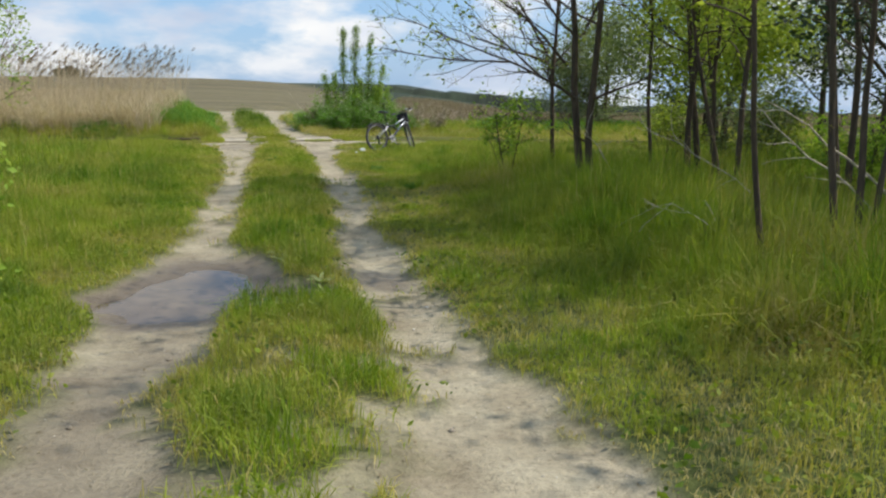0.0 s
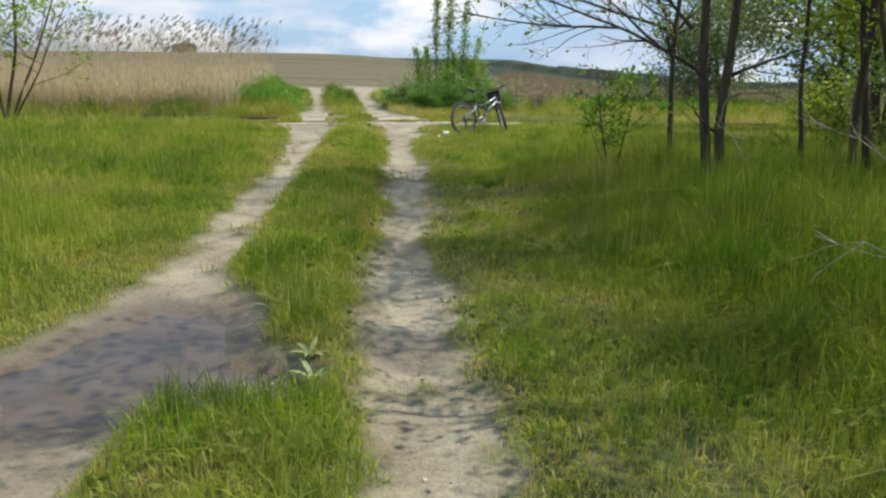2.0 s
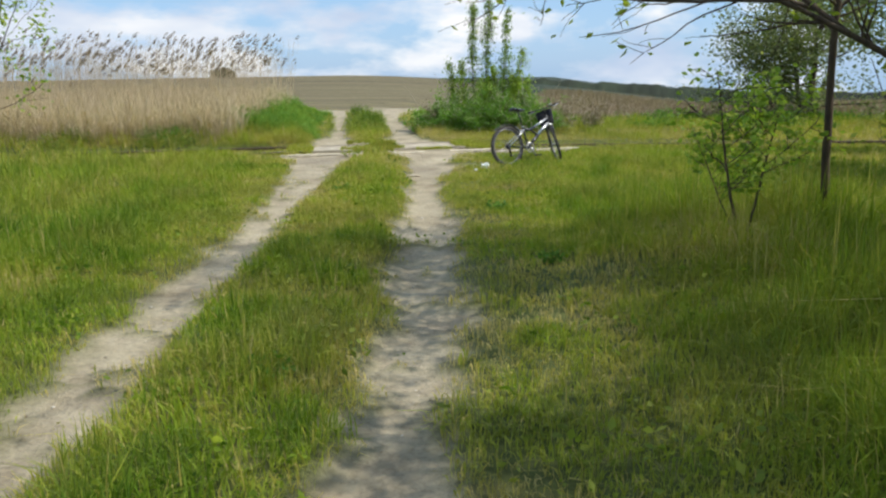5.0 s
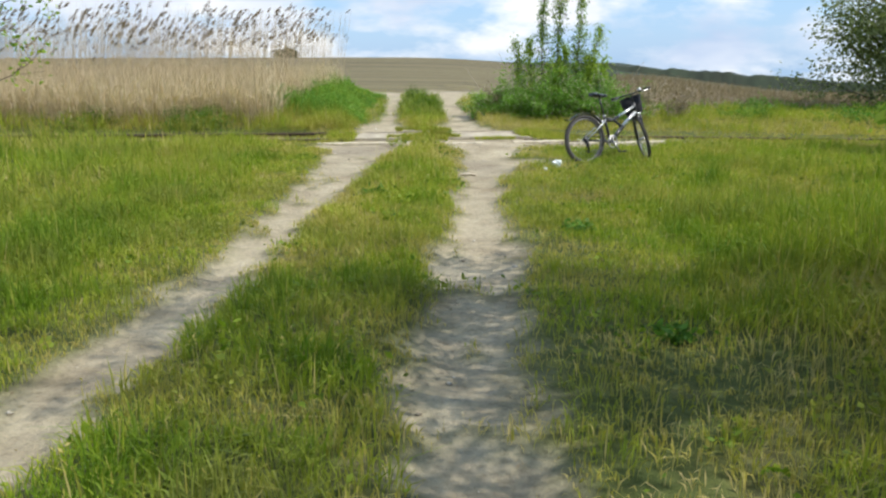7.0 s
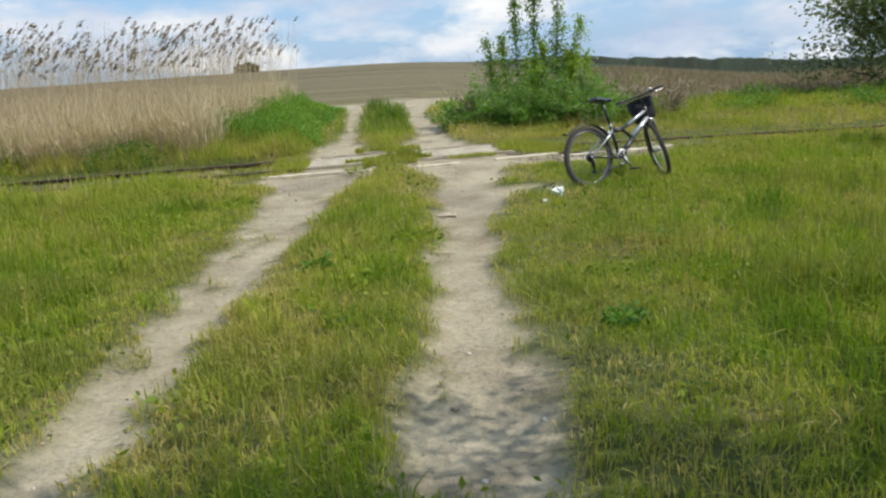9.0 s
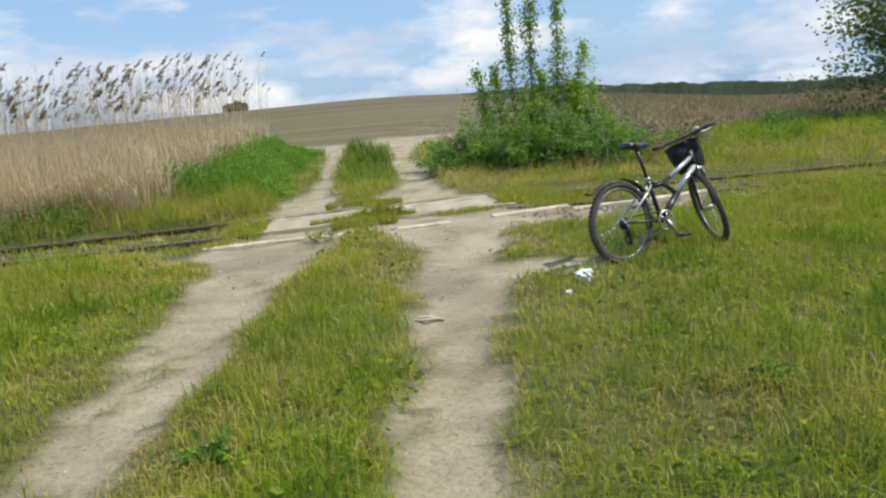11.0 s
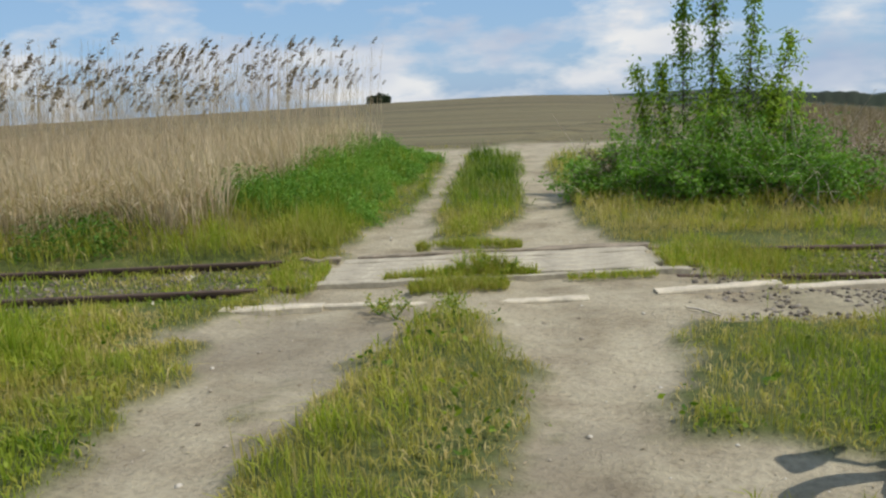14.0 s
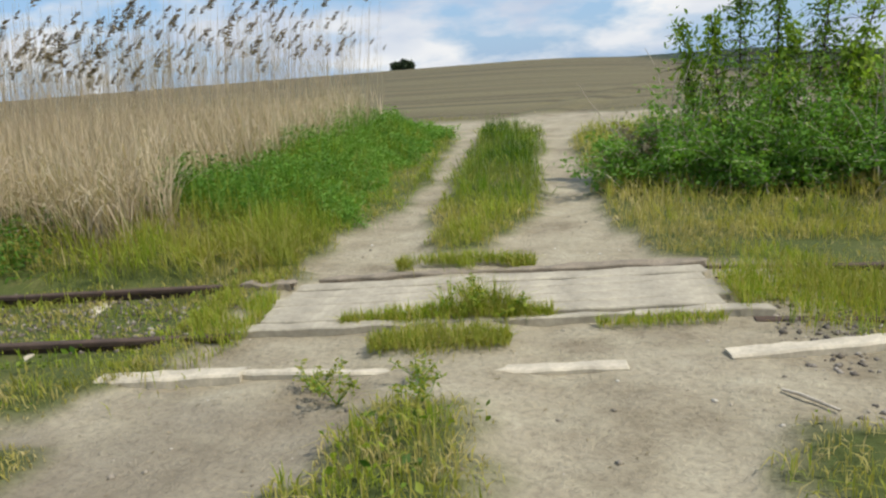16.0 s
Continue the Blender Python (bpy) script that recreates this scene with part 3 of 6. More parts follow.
def grass_set(n, box, width, rng, gain=1.0, scale_h=1.0):
    # the boxes overlap by a metre or two and thin out towards their edges
    x0, x1, y0, y1 = box
    n = int(n * (x1 - x0 + 2) * (y1 - y0 + 2) / ((x1 - x0) * (y1 - y0)))
    x, y = scatter(n, x0 - 1, x1 + 1, y0 - 1, y1 + 1, rng)
    fade = np.clip((x - x0 + 1) / 2, 0, 1) * np.clip((x1 + 1 - x) / 2, 0, 1) * np.clip((y - y0 + 1) / 2, 0, 1) * np.clip((y1 + 1 - y) / 2, 0, 1)
    inside = rng.rand(n) < fade
    x, y = x[inside], y[inside]
    n = len(x)
    u, v = uv_of(x, y)
    m = dirt_mask(x, y)
    thin = 0.5 + 0.5 * fbm(x, y, 2.3, 61)
    keep = rng.rand(n) > np.clip(m * 1.5 - 0.05, 0, 1.0)
    keep &= puddle_field(x, y) > 1.12
    keep &= field_mask(x, y) < 0.4
    keep &= ~((u < reed_edge(v) - 0.6) & (v > 2.6) & (v < 11))
    keep &= ~((u > 3.6 + 0.3 * v) & (v > 7.5))
    rb = np.interp(y, RUT_Y, RIGHT_B)
    worn = smooth(1.5, 0.1, x - rb) * (x > rb) * smooth(0.35, 0.75, thin)
    keep &= rng.rand(n) > 0.65 * worn
    bald = smooth(0.2, 0.55, fbm(x, y, 1.1, 62) + 0.2 * vnoise(x, y, 4.0, 63)) * (x > rb) * smooth(4.5, 3.0, x - rb) * smooth(18, 15, y)
    keep &= rng.rand(n) > 0.6 * bald
    rail_bed = (v > -1.4) & (v < 1.9) & (np.abs(u) > 2.0) & (u < 6.0)
    keep &= ~(rail_bed & (rng.rand(n) < 0.35 + 0.5 * smooth(0.35, 0.7, thin)))
    x, y = x[keep], y[keep]
    h = grass_height(x, y) * scale_h * (0.45 + 0.75 * rng.rand(len(x)))
    edge = dirt_mask(x - 0.12, y) + dirt_mask(x + 0.12, y) + dirt_mask(x, y - 0.12)
    h *= (1 - 0.55 * m[keep]) * (1 - 0.16 * edge)
    patch = 0.5 + 0.5 * fbm(x, y, 0.55, 71)
    clump = np.clip(0.5 + 0.62 * fbm(x, y, 2.1, 72) + 0.30 * vnoise(x, y, 7.5, 75), 0, 1)
    h *= 0.40 + 1.15 * clump
    ub, vb = uv_of(x, y)
    beyond = smooth(-7.5, -1.0, vb) * (1 - 2.2 * smooth(3.2, 4.5, vb) * smooth(1.3, 0.9, np.abs(ub - 0.1)))
    sere = smooth(1.5, 2.2, vb) * np.maximum(smooth(5.5, 3.5, vb) * smooth(1.2, 2.4, ub), 0.7 * smooth(4.2, 3.0, vb) * smooth(-1.2, -2.2, ub))
    short = smooth(0.20, 0.06, h)
    tone = 0.33 + 0.20 * rng.rand(len(x)) + 0.42 * (patch - 0.5) + 0.46 * (0.5 - clump) + 0.12 * short + 0.38 * worn[keep] + 0.14 * beyond + 0.12 * sere + 0.24 * edge * rng.rand(len(x)) + 0.46 * smooth(0.22, 0.55, fbm(x, y, 0.9, 73)) * rng.rand(len(x))
    tone += np.where(rng.rand(len(x)) < 0.06, 0.42, 0)
    z = height(x, y)
    return blades(x, y, z, h, width * (0.6 + 0.8 * rng.rand(len(x))), tone, rng, 0.72)


def build_grass():
    rng = np.random.RandomState(4)
    near = join([grass_set(230000, (-5.6, 2.6, 0.8, 9.5), 0.0062, rng), grass_set(160000, (-6.2, 2.4, 9.5, 17), 0.0068, rng),
                 grass_set(150000, (-8.5, 1.8, 17, 26), 0.0075, rng)])
    # tufts standing on the crossing, between the planks and along the ruts' edges
    tx, ty, th = [], [], []
    for u0, u1, v0, sv, n, hh in ((-0.78, 0.64, 0.07, 0.06, 3000, 0.11), (-0.5, 0.36, -0.42, 0.10, 2600, 0.10), (-0.6, 0.55, 1.45, 0.09, 2800, 0.11), (-1.9, -1.4, 0.3, 0.5, 2600, 0.13), (0.9, 1.7, -0.12, 0.05, 700, 0.07), (1.85, 3.0, 0.4, 0.45, 3800, 0.16), (-0.1, 0.4, 0.12, 0.05, 500, 0.24)):
        u = rng.uniform(u0, u1, n)
        v = v0 + rng.randn(n) * sv * (0.5 + 0.5 * np.sin((u - u0) / (u1 - u0) * np.pi))
        ok = fbm(u, v, 3.0, 66) > -0.25
        a, c = xy_of(u[ok], v[ok])
        tx.append(a), ty.append(c), th.append(hh * (0.4 + rng.rand(len(a))))
    tx, ty, th = np.concatenate(tx), np.concatenate(ty), np.concatenate(th)
    near = join([near, blades(tx, ty, height(tx, ty) + 0.02, th, np.full(len(tx), 0.007), 0.35 + 0.5 * rng.rand(len(tx)), rng, 0.6)])
    ob = mesh_object("grass", near[0], near[1], near[2], GRASS, attrs={"tone": near[3]})
    tagged(ob, "fresh green meadow grass growing along the ruts", "grass", kind="stuff")
    n = 2600
    sx, sy = scatter(n, -6, 4.2, 6.5, 25, rng)
    ok = (dirt_mask(sx, sy) < 0.1) & (fbm(sx, sy, 0.8, 69) > 0.05) & (np.abs(uv_of(sx, sy)[1] - 0.4) > 1.6)
    sx, sy = sx[ok], sy[ok]
    sh = np.maximum(grass_height(sx, sy) * (1.3 + 0.8 * rng.rand(len(sx))), 0.18)
    sz = height(sx, sy)
    seeds = np.stack((sx, sy, sz + sh * 0.93), 1)
    straw = join([blades(sx, sy, sz, sh, np.full(len(sx), 0.006), 0.75 + 0.25 * rng.rand(len(sx)), rng, 0.12)] + [leaves(seeds + rng.randn(len(sx), 3) * 0.012, 0.014 + 0.012 * rng.rand(len(sx)), 0.7 + 0.2 * rng.rand(len(sx)), rng, 0.0, 0.35) for _ in range(4)])
    far = join([straw, grass_set(90000, (-14, -5.8, 3, 24), 0.013, rng, scale_h=1.1), grass_set(90000, (2.4, 10, 1.5, 14), 0.010, rng, scale_h=1.1),
                grass_set(70000, (2.0, 13, 14, 27), 0.015, rng), grass_set(60000, (3.0, 18, 24, 36), 0.018, rng, scale_h=1.15), grass_set(80000, (-13, 3, 25.5, 39), 0.012, rng, scale_h=1.15),
                grass_set(30000, (-34, -14, -4, 24), 0.030, rng, scale_h=1.2), grass_set(26000, (11, 32, -4, 30), 0.026, rng), grass_set(22000, (-14, 11, -8, 1.2), 0.022, rng)])
    ob = mesh_object("tall_grass", far[0], far[1], far[2], GRASS, attrs={"tone": far[3]})
    tagged(ob, "taller uneven green grass of the verges and meadow", "grass", kind="stuff")


build_grass()


def build_clover():
    """Clover, plantain and other small broad leaves low in the sward."""
    rng = np.random.RandomState(5)
    x, y = scatter(60000, -7.5, 2.6, 1.8, 25, rng)
    m = dirt_mask(x, y)
    u, v = uv_of(x, y)
    keep = (m < 0.7) & (fbm(x, y, 1.3, 67) + 0.5 * vnoise(x, y, 5.0, 68) > 0.12 + 0.4 * m) & (puddle_field(x, y) > 1.2)
    x, y = x[keep], y[keep]
    h = grass_height(x, y) * (0.15 + 0.5 * rng.rand(len(x)))
    p = np.stack((x, y, height(x, y) + 0.01 + np.minimum(h, 0.14)), 1)
    d = leaves(p, 0.022 + 0.045 * rng.rand(len(p)) ** 2, 0.02 + 0.5 * rng.rand(len(p)), rng, 0.0, 0.6)
    ob = mesh_object("broad_leaved_herbs", d[0], d[1], d[2], GRASS, attrs={"tone": d[3]})
    tagged(ob, "clover and plantain leaves low among the grass", "weeds", kind="stuff")


build_clover()


# ---- reeds ----
def build_reeds():
    rng = np.random.RandomState(8)
    n = 60000
    u, v = rng.uniform(-26, 0, n), rng.uniform(2.3, 10.5, n)
    edge = reed_edge(v) + 0.35 * vnoise(u * 0 + v, v, 1.1, 77)
    ok = (u < edge) & (v > 2.3 + 0.5 * vnoise(u, u, 0.9, 78))
    u, v = u[ok], v[ok]
    x, y = xy_of(u, v)
    z = height(x, y)
    k = len(u)
    tuft = 0.5 + 0.5 * fbm(x, y, 0.9, 79)
    h = (0.75 + 0.55 * rng.rand(k)) * (0.75 + 0.35 * tuft)
    body = blades(x, y, z, h, 0.012 * (0.6 + rng.rand(k)), 0.05 + 0.75 * rng.rand(k) + 0.3 * (tuft - 0.5), rng, 0.42, 1.2)
    # leaning leaves higher up
    pick = rng.rand(k) < 0.5
    loose = blades(x[pick], y[pick], z[pick] + h[pick] * 0.45, h[pick] * 0.62, np.full(pick.sum(), 0.009), 0.3 + 0.5 * rng.rand(pick.sum()), rng, 0.8, 1.3)
    # stalks
    pick = rng.rand(k) < 0.10
    xs, ys, zs = x[pick], y[pick], z[pick]
    m = len(xs)
    hs = 1.55 + 0.95 * rng.rand(m) + 0.25 * vnoise(xs, ys, 0.6, 80)
    # plants sway to one side
    lean = 0.07 + 0.10 * rng.rand(m)
    tx, ty, tz = xs + lean * hs * 1.0, ys + lean * hs * 0.35, zs + hs
    w = 0.0028
    v4 = np.empty((m, 6, 3), np.float32)
    for c, (ax, ay) in enumerate(((w, 0), (-w * 0.5, w * 0.87), (-w * 0.5, -w * 0.87))):
        v4[:, c] = np.stack((xs + ax, ys + ay, zs), 1)
        v4[:, c + 3] = np.stack((tx + ax * 0.5, ty + ay * 0.5, tz), 1)
    base = (np.arange(m) * 6)[:, None]
    idx = (base + np.array([0, 1, 4, 3, 1, 2, 5, 4, 2, 0, 3, 5])[None]).ravel()
    stalk = (v4.reshape(-1, 3), idx, np.full(3 * m, 4), np.repeat(0.15 + 0.5 * rng.rand(m), 6))
    # a few leaves on each stalk
    f = np.concatenate([rng.uniform(0.35, 0.85, m) for _ in range(3)])
    px = np.tile(xs, 3) + np.tile(tx - xs, 3) * f
    py = np.tile(ys, 3) + np.tile(ty - ys, 3) * f
    pz = np.tile(zs, 3) + np.tile(hs, 3) * f
    sl = blades(px, py, pz, rng.uniform(0.18, 0.42, 3 * m), np.full(3 * m, 0.006), 0.1 + 0.5 * rng.rand(3 * m), rng, 0.9, 1.4)
    # old leaves splayed out over the foot of the bed
    g = 3600
    su = rng.uniform(-15, -3.6, g)
    sv = 2.5 + 0.75 * rng.rand(g) ** 1.5 + 0.4 * vnoise(su, su, 0.9, 78)
    px, py = xy_of(su, sv)
    splay = blades(px, py, height(px, py) + 0.1 + 0.35 * rng.rand(g), rng.uniform(0.4, 0.95, g), np.full(g, 0.008), 0.25 + 0.7 * rng.rand(g), rng, 0.95, 1.5, yaw=math.atan2(UY, UX) - 0.9 + rng.randn(g) * 0.7)
    b = join([body, loose, stalk, sl, splay])
    ob = mesh_object("reed_bed", b[0], b[1], b[2], REED, attrs={"tone": b[3]})
    tagged(ob, "dense bed of dry straw-coloured reeds beside the railway", "reeds", kind="stuff")
    # plumes: drooping to one side
    pl = rng.rand(m) < 0.27
    sets = []
    cx, cy, cz = tx[pl], ty[pl], tz[pl]
    c = len(cx)
    big = 0.6 + 0.7 * rng.rand(c)
    for k2 in range(24):
        f = rng.rand(c)
        p = np.stack((cx + big * (f * 0.11 + rng.randn(c) * 0.006), cy + big * (f * 0.035 + rng.randn(c) * 0.006), cz - 0.05 + big * (f * 0.21 - 0.09 * f * f)), 1)
        sets.append(leaves(p, big * (0.05 + 0.04 * rng.rand(c)) * (1.1 - 0.5 * f), rng.rand(c), rng, 0.0, 0.26, (0.75, 0.2, 0.35 - 0.25 * 1.0), 0.38))
    b = join(sets)
    ob = mesh_object("reed_plumes", b[0], b[1], b[2], PLUME, attrs={"tone": b[3]})
    tagged(ob, "feathery brown seed heads above the dry reeds", "reeds", kind="stuff")


build_reeds()


def build_weeds():
    """Dry weed belt on the far side of the railway, right up to the field."""
    rng = np.random.RandomState(12)
    n = 70000
    u = 3.0 + 55 * rng.rand(n) ** 1.4
    v = 7.0 + 38 * rng.rand(n) ** 1.6
    ok = (u > 3.2 + 0.6 * vnoise(v, v, 0.7, 81) + 0.30 * v) & (v > 7.2 + 0.8 * vnoise(u, u, 0.4, 82))
    x, y = xy_of(u[ok], v[ok])
    k = len(x)
    z = height(x, y)
    t = 0.5 + 0.5 * fbm(x, y, 0.35, 83)
    d = np.hypot(x + 3, y - 20)
    b = blades(x, y, z, (0.25 + 0.45 * rng.rand(k)) * (0.5 + 0.7 * t), 0.007 + 0.0005 * d, 0.15 + 0.5 * rng.rand(k) + 0.3 * (t - 0.5), rng, 0.7)
    ob = mesh_object("dry_weeds", b[0], b[1], b[2], WEED, attrs={"tone": b[3]})
    tagged(ob, "belt of dry brown weeds before the distant fields", "weeds", kind="stuff")


build_weeds()


def build_nettles():
    rng = np.random.RandomState(14)
    n = 5200
    u, v = rng.uniform(-5.2, -0.9, n), rng.uniform(2.2, 13, n)
    e = reed_edge(v)
    ok = (u > e - 0.5) & (u < -1.75 + 0.06 * v + 0.3 * vnoise(v, v, 0.9, 84)) & (v > 3.3 + 0.35 * np.abs(u + 3.6) * (u < -3) + 0.5 * vnoise(u, u, 1.2, 86))
    x, y = xy_of(u[ok], v[ok])
    e, uu = e[ok], u[ok]
    z = height(x, y)
    hh = (0.14 + 0.44 * smooth(0.0, 1.4, -1.2 - uu) * (0.5 + 0.6 * rng.rand(len(x)))) * np.clip(0.95 + 0.75 * fbm(x, y, 1.3, 94), 0.35, 1.6)
    lush = np.clip(0.22 + 0.45 * fbm(x, y, 1.0, 97), 0, 0.6)
    sets = [blades(x, y, z, hh, np.full(len(x), 0.010), 0.3 * rng.rand(len(x)), rng, 0.15)]
    for _ in range(5):
        gx_, gy_ = x + rng.randn(len(x)) * 0.15, y + rng.randn(len(x)) * 0.15
        sets.append(blades(gx_, gy_, height(gx_, gy_), hh * (0.7 + 0.6 * rng.rand(len(x))), np.full(len(x), 0.008), 0.3 + 0.7 * rng.rand(len(x)), rng, 0.5))
    for k in range(15):
        f = rng.rand(len(x)) ** 0.7
        p = np.stack((x + rng.randn(len(x)) * 0.05, y + rng.randn(len(x)) * 0.05, z + hh * f), 1)
        sets.append(leaves(p, 0.035 + 0.055 * rng.rand(len(x)), lush + 0.6 * rng.rand(len(x)) * (0.3 + 0.7 * f), rng, 0.25, 0.34))
    # a low tangle at the foot of the reeds
    n = 2600
    u, v = rng.uniform(-13, -3.6, n), rng.uniform(1.8, 3.0, n)
    ok = fbm(u, v, 0.8, 87) > -0.05
    x, y = xy_of(u[ok], v[ok])
    z, hh = height(x, y), 0.15 + 0.35 * rng.rand(ok.sum())
    for k in range(9):
        f = rng.rand(len(x))
        p = np.stack((x + rng.randn(len(x)) * 0.07, y + rng.randn(len(x)) * 0.07, z + hh * f), 1)
        sets.append(leaves(p, 0.04 + 0.05 * rng.rand(len(x)), 0.4 * rng.rand(len(x)), rng, 0.25, 0.3))
    b = join(sets)
    ob = mesh_object("nettles", b[0], b[1], b[2], NETTLE, attrs={"tone": b[3]})
    tagged(ob, "lush green nettles on the bank before the reeds", "nettles", kind="stuff")
    # low green herbs at the right, behind the far rail
    n = 6500
    u, v = rng.uniform(2.6, 19, n), rng.uniform(4.2, 8.4, n)
    ok = 0.5 + 0.5 * fbm(u, v, 0.6, 85) > 0.52
    x, y = xy_of(u[ok], v[ok])
    z = height(x, y)
    hh = (0.12 + 0.30 * rng.rand(len(x))) * np.clip(0.9 + 0.8 * fbm(x, y, 0.9, 95), 0.3, 1.5)
    sets = []
    for k in range(9):
        f = rng.rand(len(x))
        p = np.stack((x + rng.randn(len(x)) * 0.07, y + rng.randn(len(x)) * 0.07, z + hh * f), 1)
        sets.append(leaves(p, 0.05 + 0.05 * rng.rand(len(x)), 0.45 * rng.rand(len(x)), rng, 0.1, 0.5))
    b = join(sets)
    ob = mesh_object("herbs", b[0], b[1], b[2], NETTLE, attrs={"tone": b[3]})
    tagged(ob, "low green herbs along the far rail", "weeds", kind="stuff")


build_nettles()


# ---- trees ----
def thing(name, x, y, label, category, group="", dz=0.0):
    ob = new(name)
    ob.empty_display_size = 0.2
    ob.location = (x, y, float(height(np.array([x]), np.array([y]))[0]) + dz)
    return tagged(ob, label, category, group)


def crown_points(lines, per_m, spread, rng, start=0.3):
    pts = []
    for l in lines:
        n = max(1, int(per_m * np.linalg.norm(np.diff(l[0], axis=0), axis=1).sum()))
        for k in range(n):
            pts.append(along(l, start + (1 - start) * rng.rand())[0] + rng.randn(3) * spread)
    return np.array(pts)


def tree(name, x, y, stems, seed, label, leaf, per_m, size, spread=0.12, limb_len=1.7, limbs=8, group="", dead=0.0, side=(0, 0, 0), twig_n=5, first=0.3, bark=None, limb_up=0.35, category="tree", bare=0.0, low=0.15, arms=()):
    """stems: (lean x, lean y, height, base radius, offset x, offset y). Trunk with limbs and twigs, crown of single leaves.
    arms: (start, direction, length, lift) of long bare boughs."""
    rng = np.random.RandomState(seed)
    root = thing(name, x, y, label, category, group, -0.06)
    trunks, twigs = [], []
    for lx, ly, hh, r, ox, oy in stems:
        line = wander((ox, oy, 0), (lx, ly, 1), hh, r * 0.95, r * 0.2, rng, 16, 0.046, 0.03)
        trunks.append(line)
        for k in range(limbs):
            f = first + (0.97 - first) * (k + rng.rand() * 0.8) / limbs
            p, rr, d = along(line, f)
            a = rng.rand() * 2 * np.pi
            way = np.array((np.cos(a), np.sin(a), limb_up + 0.4 * rng.rand())) + np.array(side)
            ln = limb_len * (0.55 + 0.7 * rng.rand()) * (1.15 - 0.6 * f)
            limb = wander(p, way, ln, min(rr * 0.45, 0.03), 0.004, rng, 8, 0.12, 0.045)
            trunks.append(limb)
            for q in range(twig_n):
                g = 0.25 + 0.72 * rng.rand()
                p2, r2, d2 = along(limb, g)
                d2 = d2 / (np.linalg.norm(d2) + 1e-6) + rng.randn(3) * 0.55
                tw = wander(p2, d2, ln * 0.38 * (0.5 + rng.rand()), max(0.004, r2 * 0.6), 0.002, rng, 5, 0.16, 0.0)
                twigs.append(tw)
    fine, first_bough = [], None
    for at, way, ln, lift in arms:
        thick = 0.024
        if isinstance(at, float):
            at, thick = along(first_bough, at)[:2]
        bough = wander(at, way, ln, thick, 0.004, rng, 11, 0.06, lift)
        first_bough = first_bough or bough
        trunks.append(bough)
        for q in range(int(9 * ln)):
            p2, r2, d2 = along(bough, 0.12 + 0.86 * rng.rand())
            d2 = d2 / (np.linalg.norm(d2) + 1e-6) + rng.randn(3) * np.array((0.45, 0.5, 0.45))
            tw = wander(p2, d2, 0.25 + 0.65 * rng.rand(), max(0.004, r2 * 0.5), 0.002, rng, 7, 0.13, 0.02)
            fine.append(tw)
            for _ in range(3):
                p3, r3, d3 = along(tw, 0.25 + 0.7 * rng.rand())
                fine.append(wander(p3, d3 / (np.linalg.norm(d3) + 1e-6) + rng.randn(3) * 0.6, 0.12 + 0.22 * rng.rand(), 0.0025, 0.0014, rng, 4, 0.15, 0.0))
    v, i, l = tube_mesh(trunks, 7)
    tr = mesh_object("trunk", v, i, l, bark or BARK, root, smooth_faces=True)
    if category != "tree":
        tagged(tr, kind="stuff")
    v2, i2, l2 = tube_mesh(twigs + fine, 4)
    tagged(mesh_object("branchwork", v2, i2, l2, bark or BARK, root, smooth_faces=True), kind="stuff")
    if per_m:
        p = crown_points(twigs, per_m, spread, rng, 0.15)
        p = p[rng.rand(len(p)) < np.where(p[:, 2] < bare, low, 1.0)]
        if fine:
            p = np.concatenate((p, crown_points(fine, 1.0, 0.02, rng, 0.5)))
        b = leaves(p, size * (0.6 + 0.8 * rng.rand(len(p))), rng.rand(len(p)) * 0.8 + 0.1, rng, 0.25, 0.55)
        tagged(mesh_object("crown", b[0], b[1], b[2], leaf, root, attrs={"tone": b[3]}), kind="stuff")
    return root


GROVE = "slender roadside trees"
tree("tree", 2.15, 11.9, [(-0.05, 0, 6.4, 0.070, -0.06, 0.05), (-0.11, 0.02, 6.8, 0.066, 0.09, -0.06)], 21,
     "slender dark-barked tree with two stems and sparse young leaves", LEAF_YELLOW, 34, 0.068, 0.13, 2.3, 14, GROVE, side=(-0.45, 0.1, 0), first=0.36, bare=3.2, low=0.05, twig_n=7, limb_up=0.6,
     arms=(((-0.20, 0, 1.42), (-0.76, -0.22, 0.62), 2.75, -0.025), (0.42, (-1, -0.22, 0.02), 1.9, 0.012), (0.22, (-0.8, 0.3, 0.9), 1.3, 0.0), ((-0.33, 0, 1.9), (-0.62, 0, 0.85), 2.1, 0.0), ((-0.12, 0, 2.35), (0.4, 0, 0.85), 1.4, 0.0), ((0.1, 0, 1.42), (0.9, 0.1, 0.4), 1.1, 0.0), ((0.02, 0, 0.75), (-0.5, -0.3, 0.25), 0.5, 0.05)))
tree("tree", 1.93, 13.7, [(-0.08, 0, 5.4, 0.045, 0, 0)], 22, "thin leaning tree with long bare branches and few leaves", LEAF_YELLOW, 60, 0.06, 0.09, 2.4, 20, GROVE, side=(-0.8, -0.1, 0.05), limb_up=0.55, first=0.3, bare=3.3, low=0.05, twig_n=8,
     arms=(((-0.20, 0, 2.0), (-1, -0.2, 0.30), 1.7, -0.01), ((-0.20, 0, 2.15), (-0.45, 0, 0.8), 1.6, 0.0), ((-0.18, 0, 1.85), (0.7, 0.2, 0.6), 0.9, 0.0)))
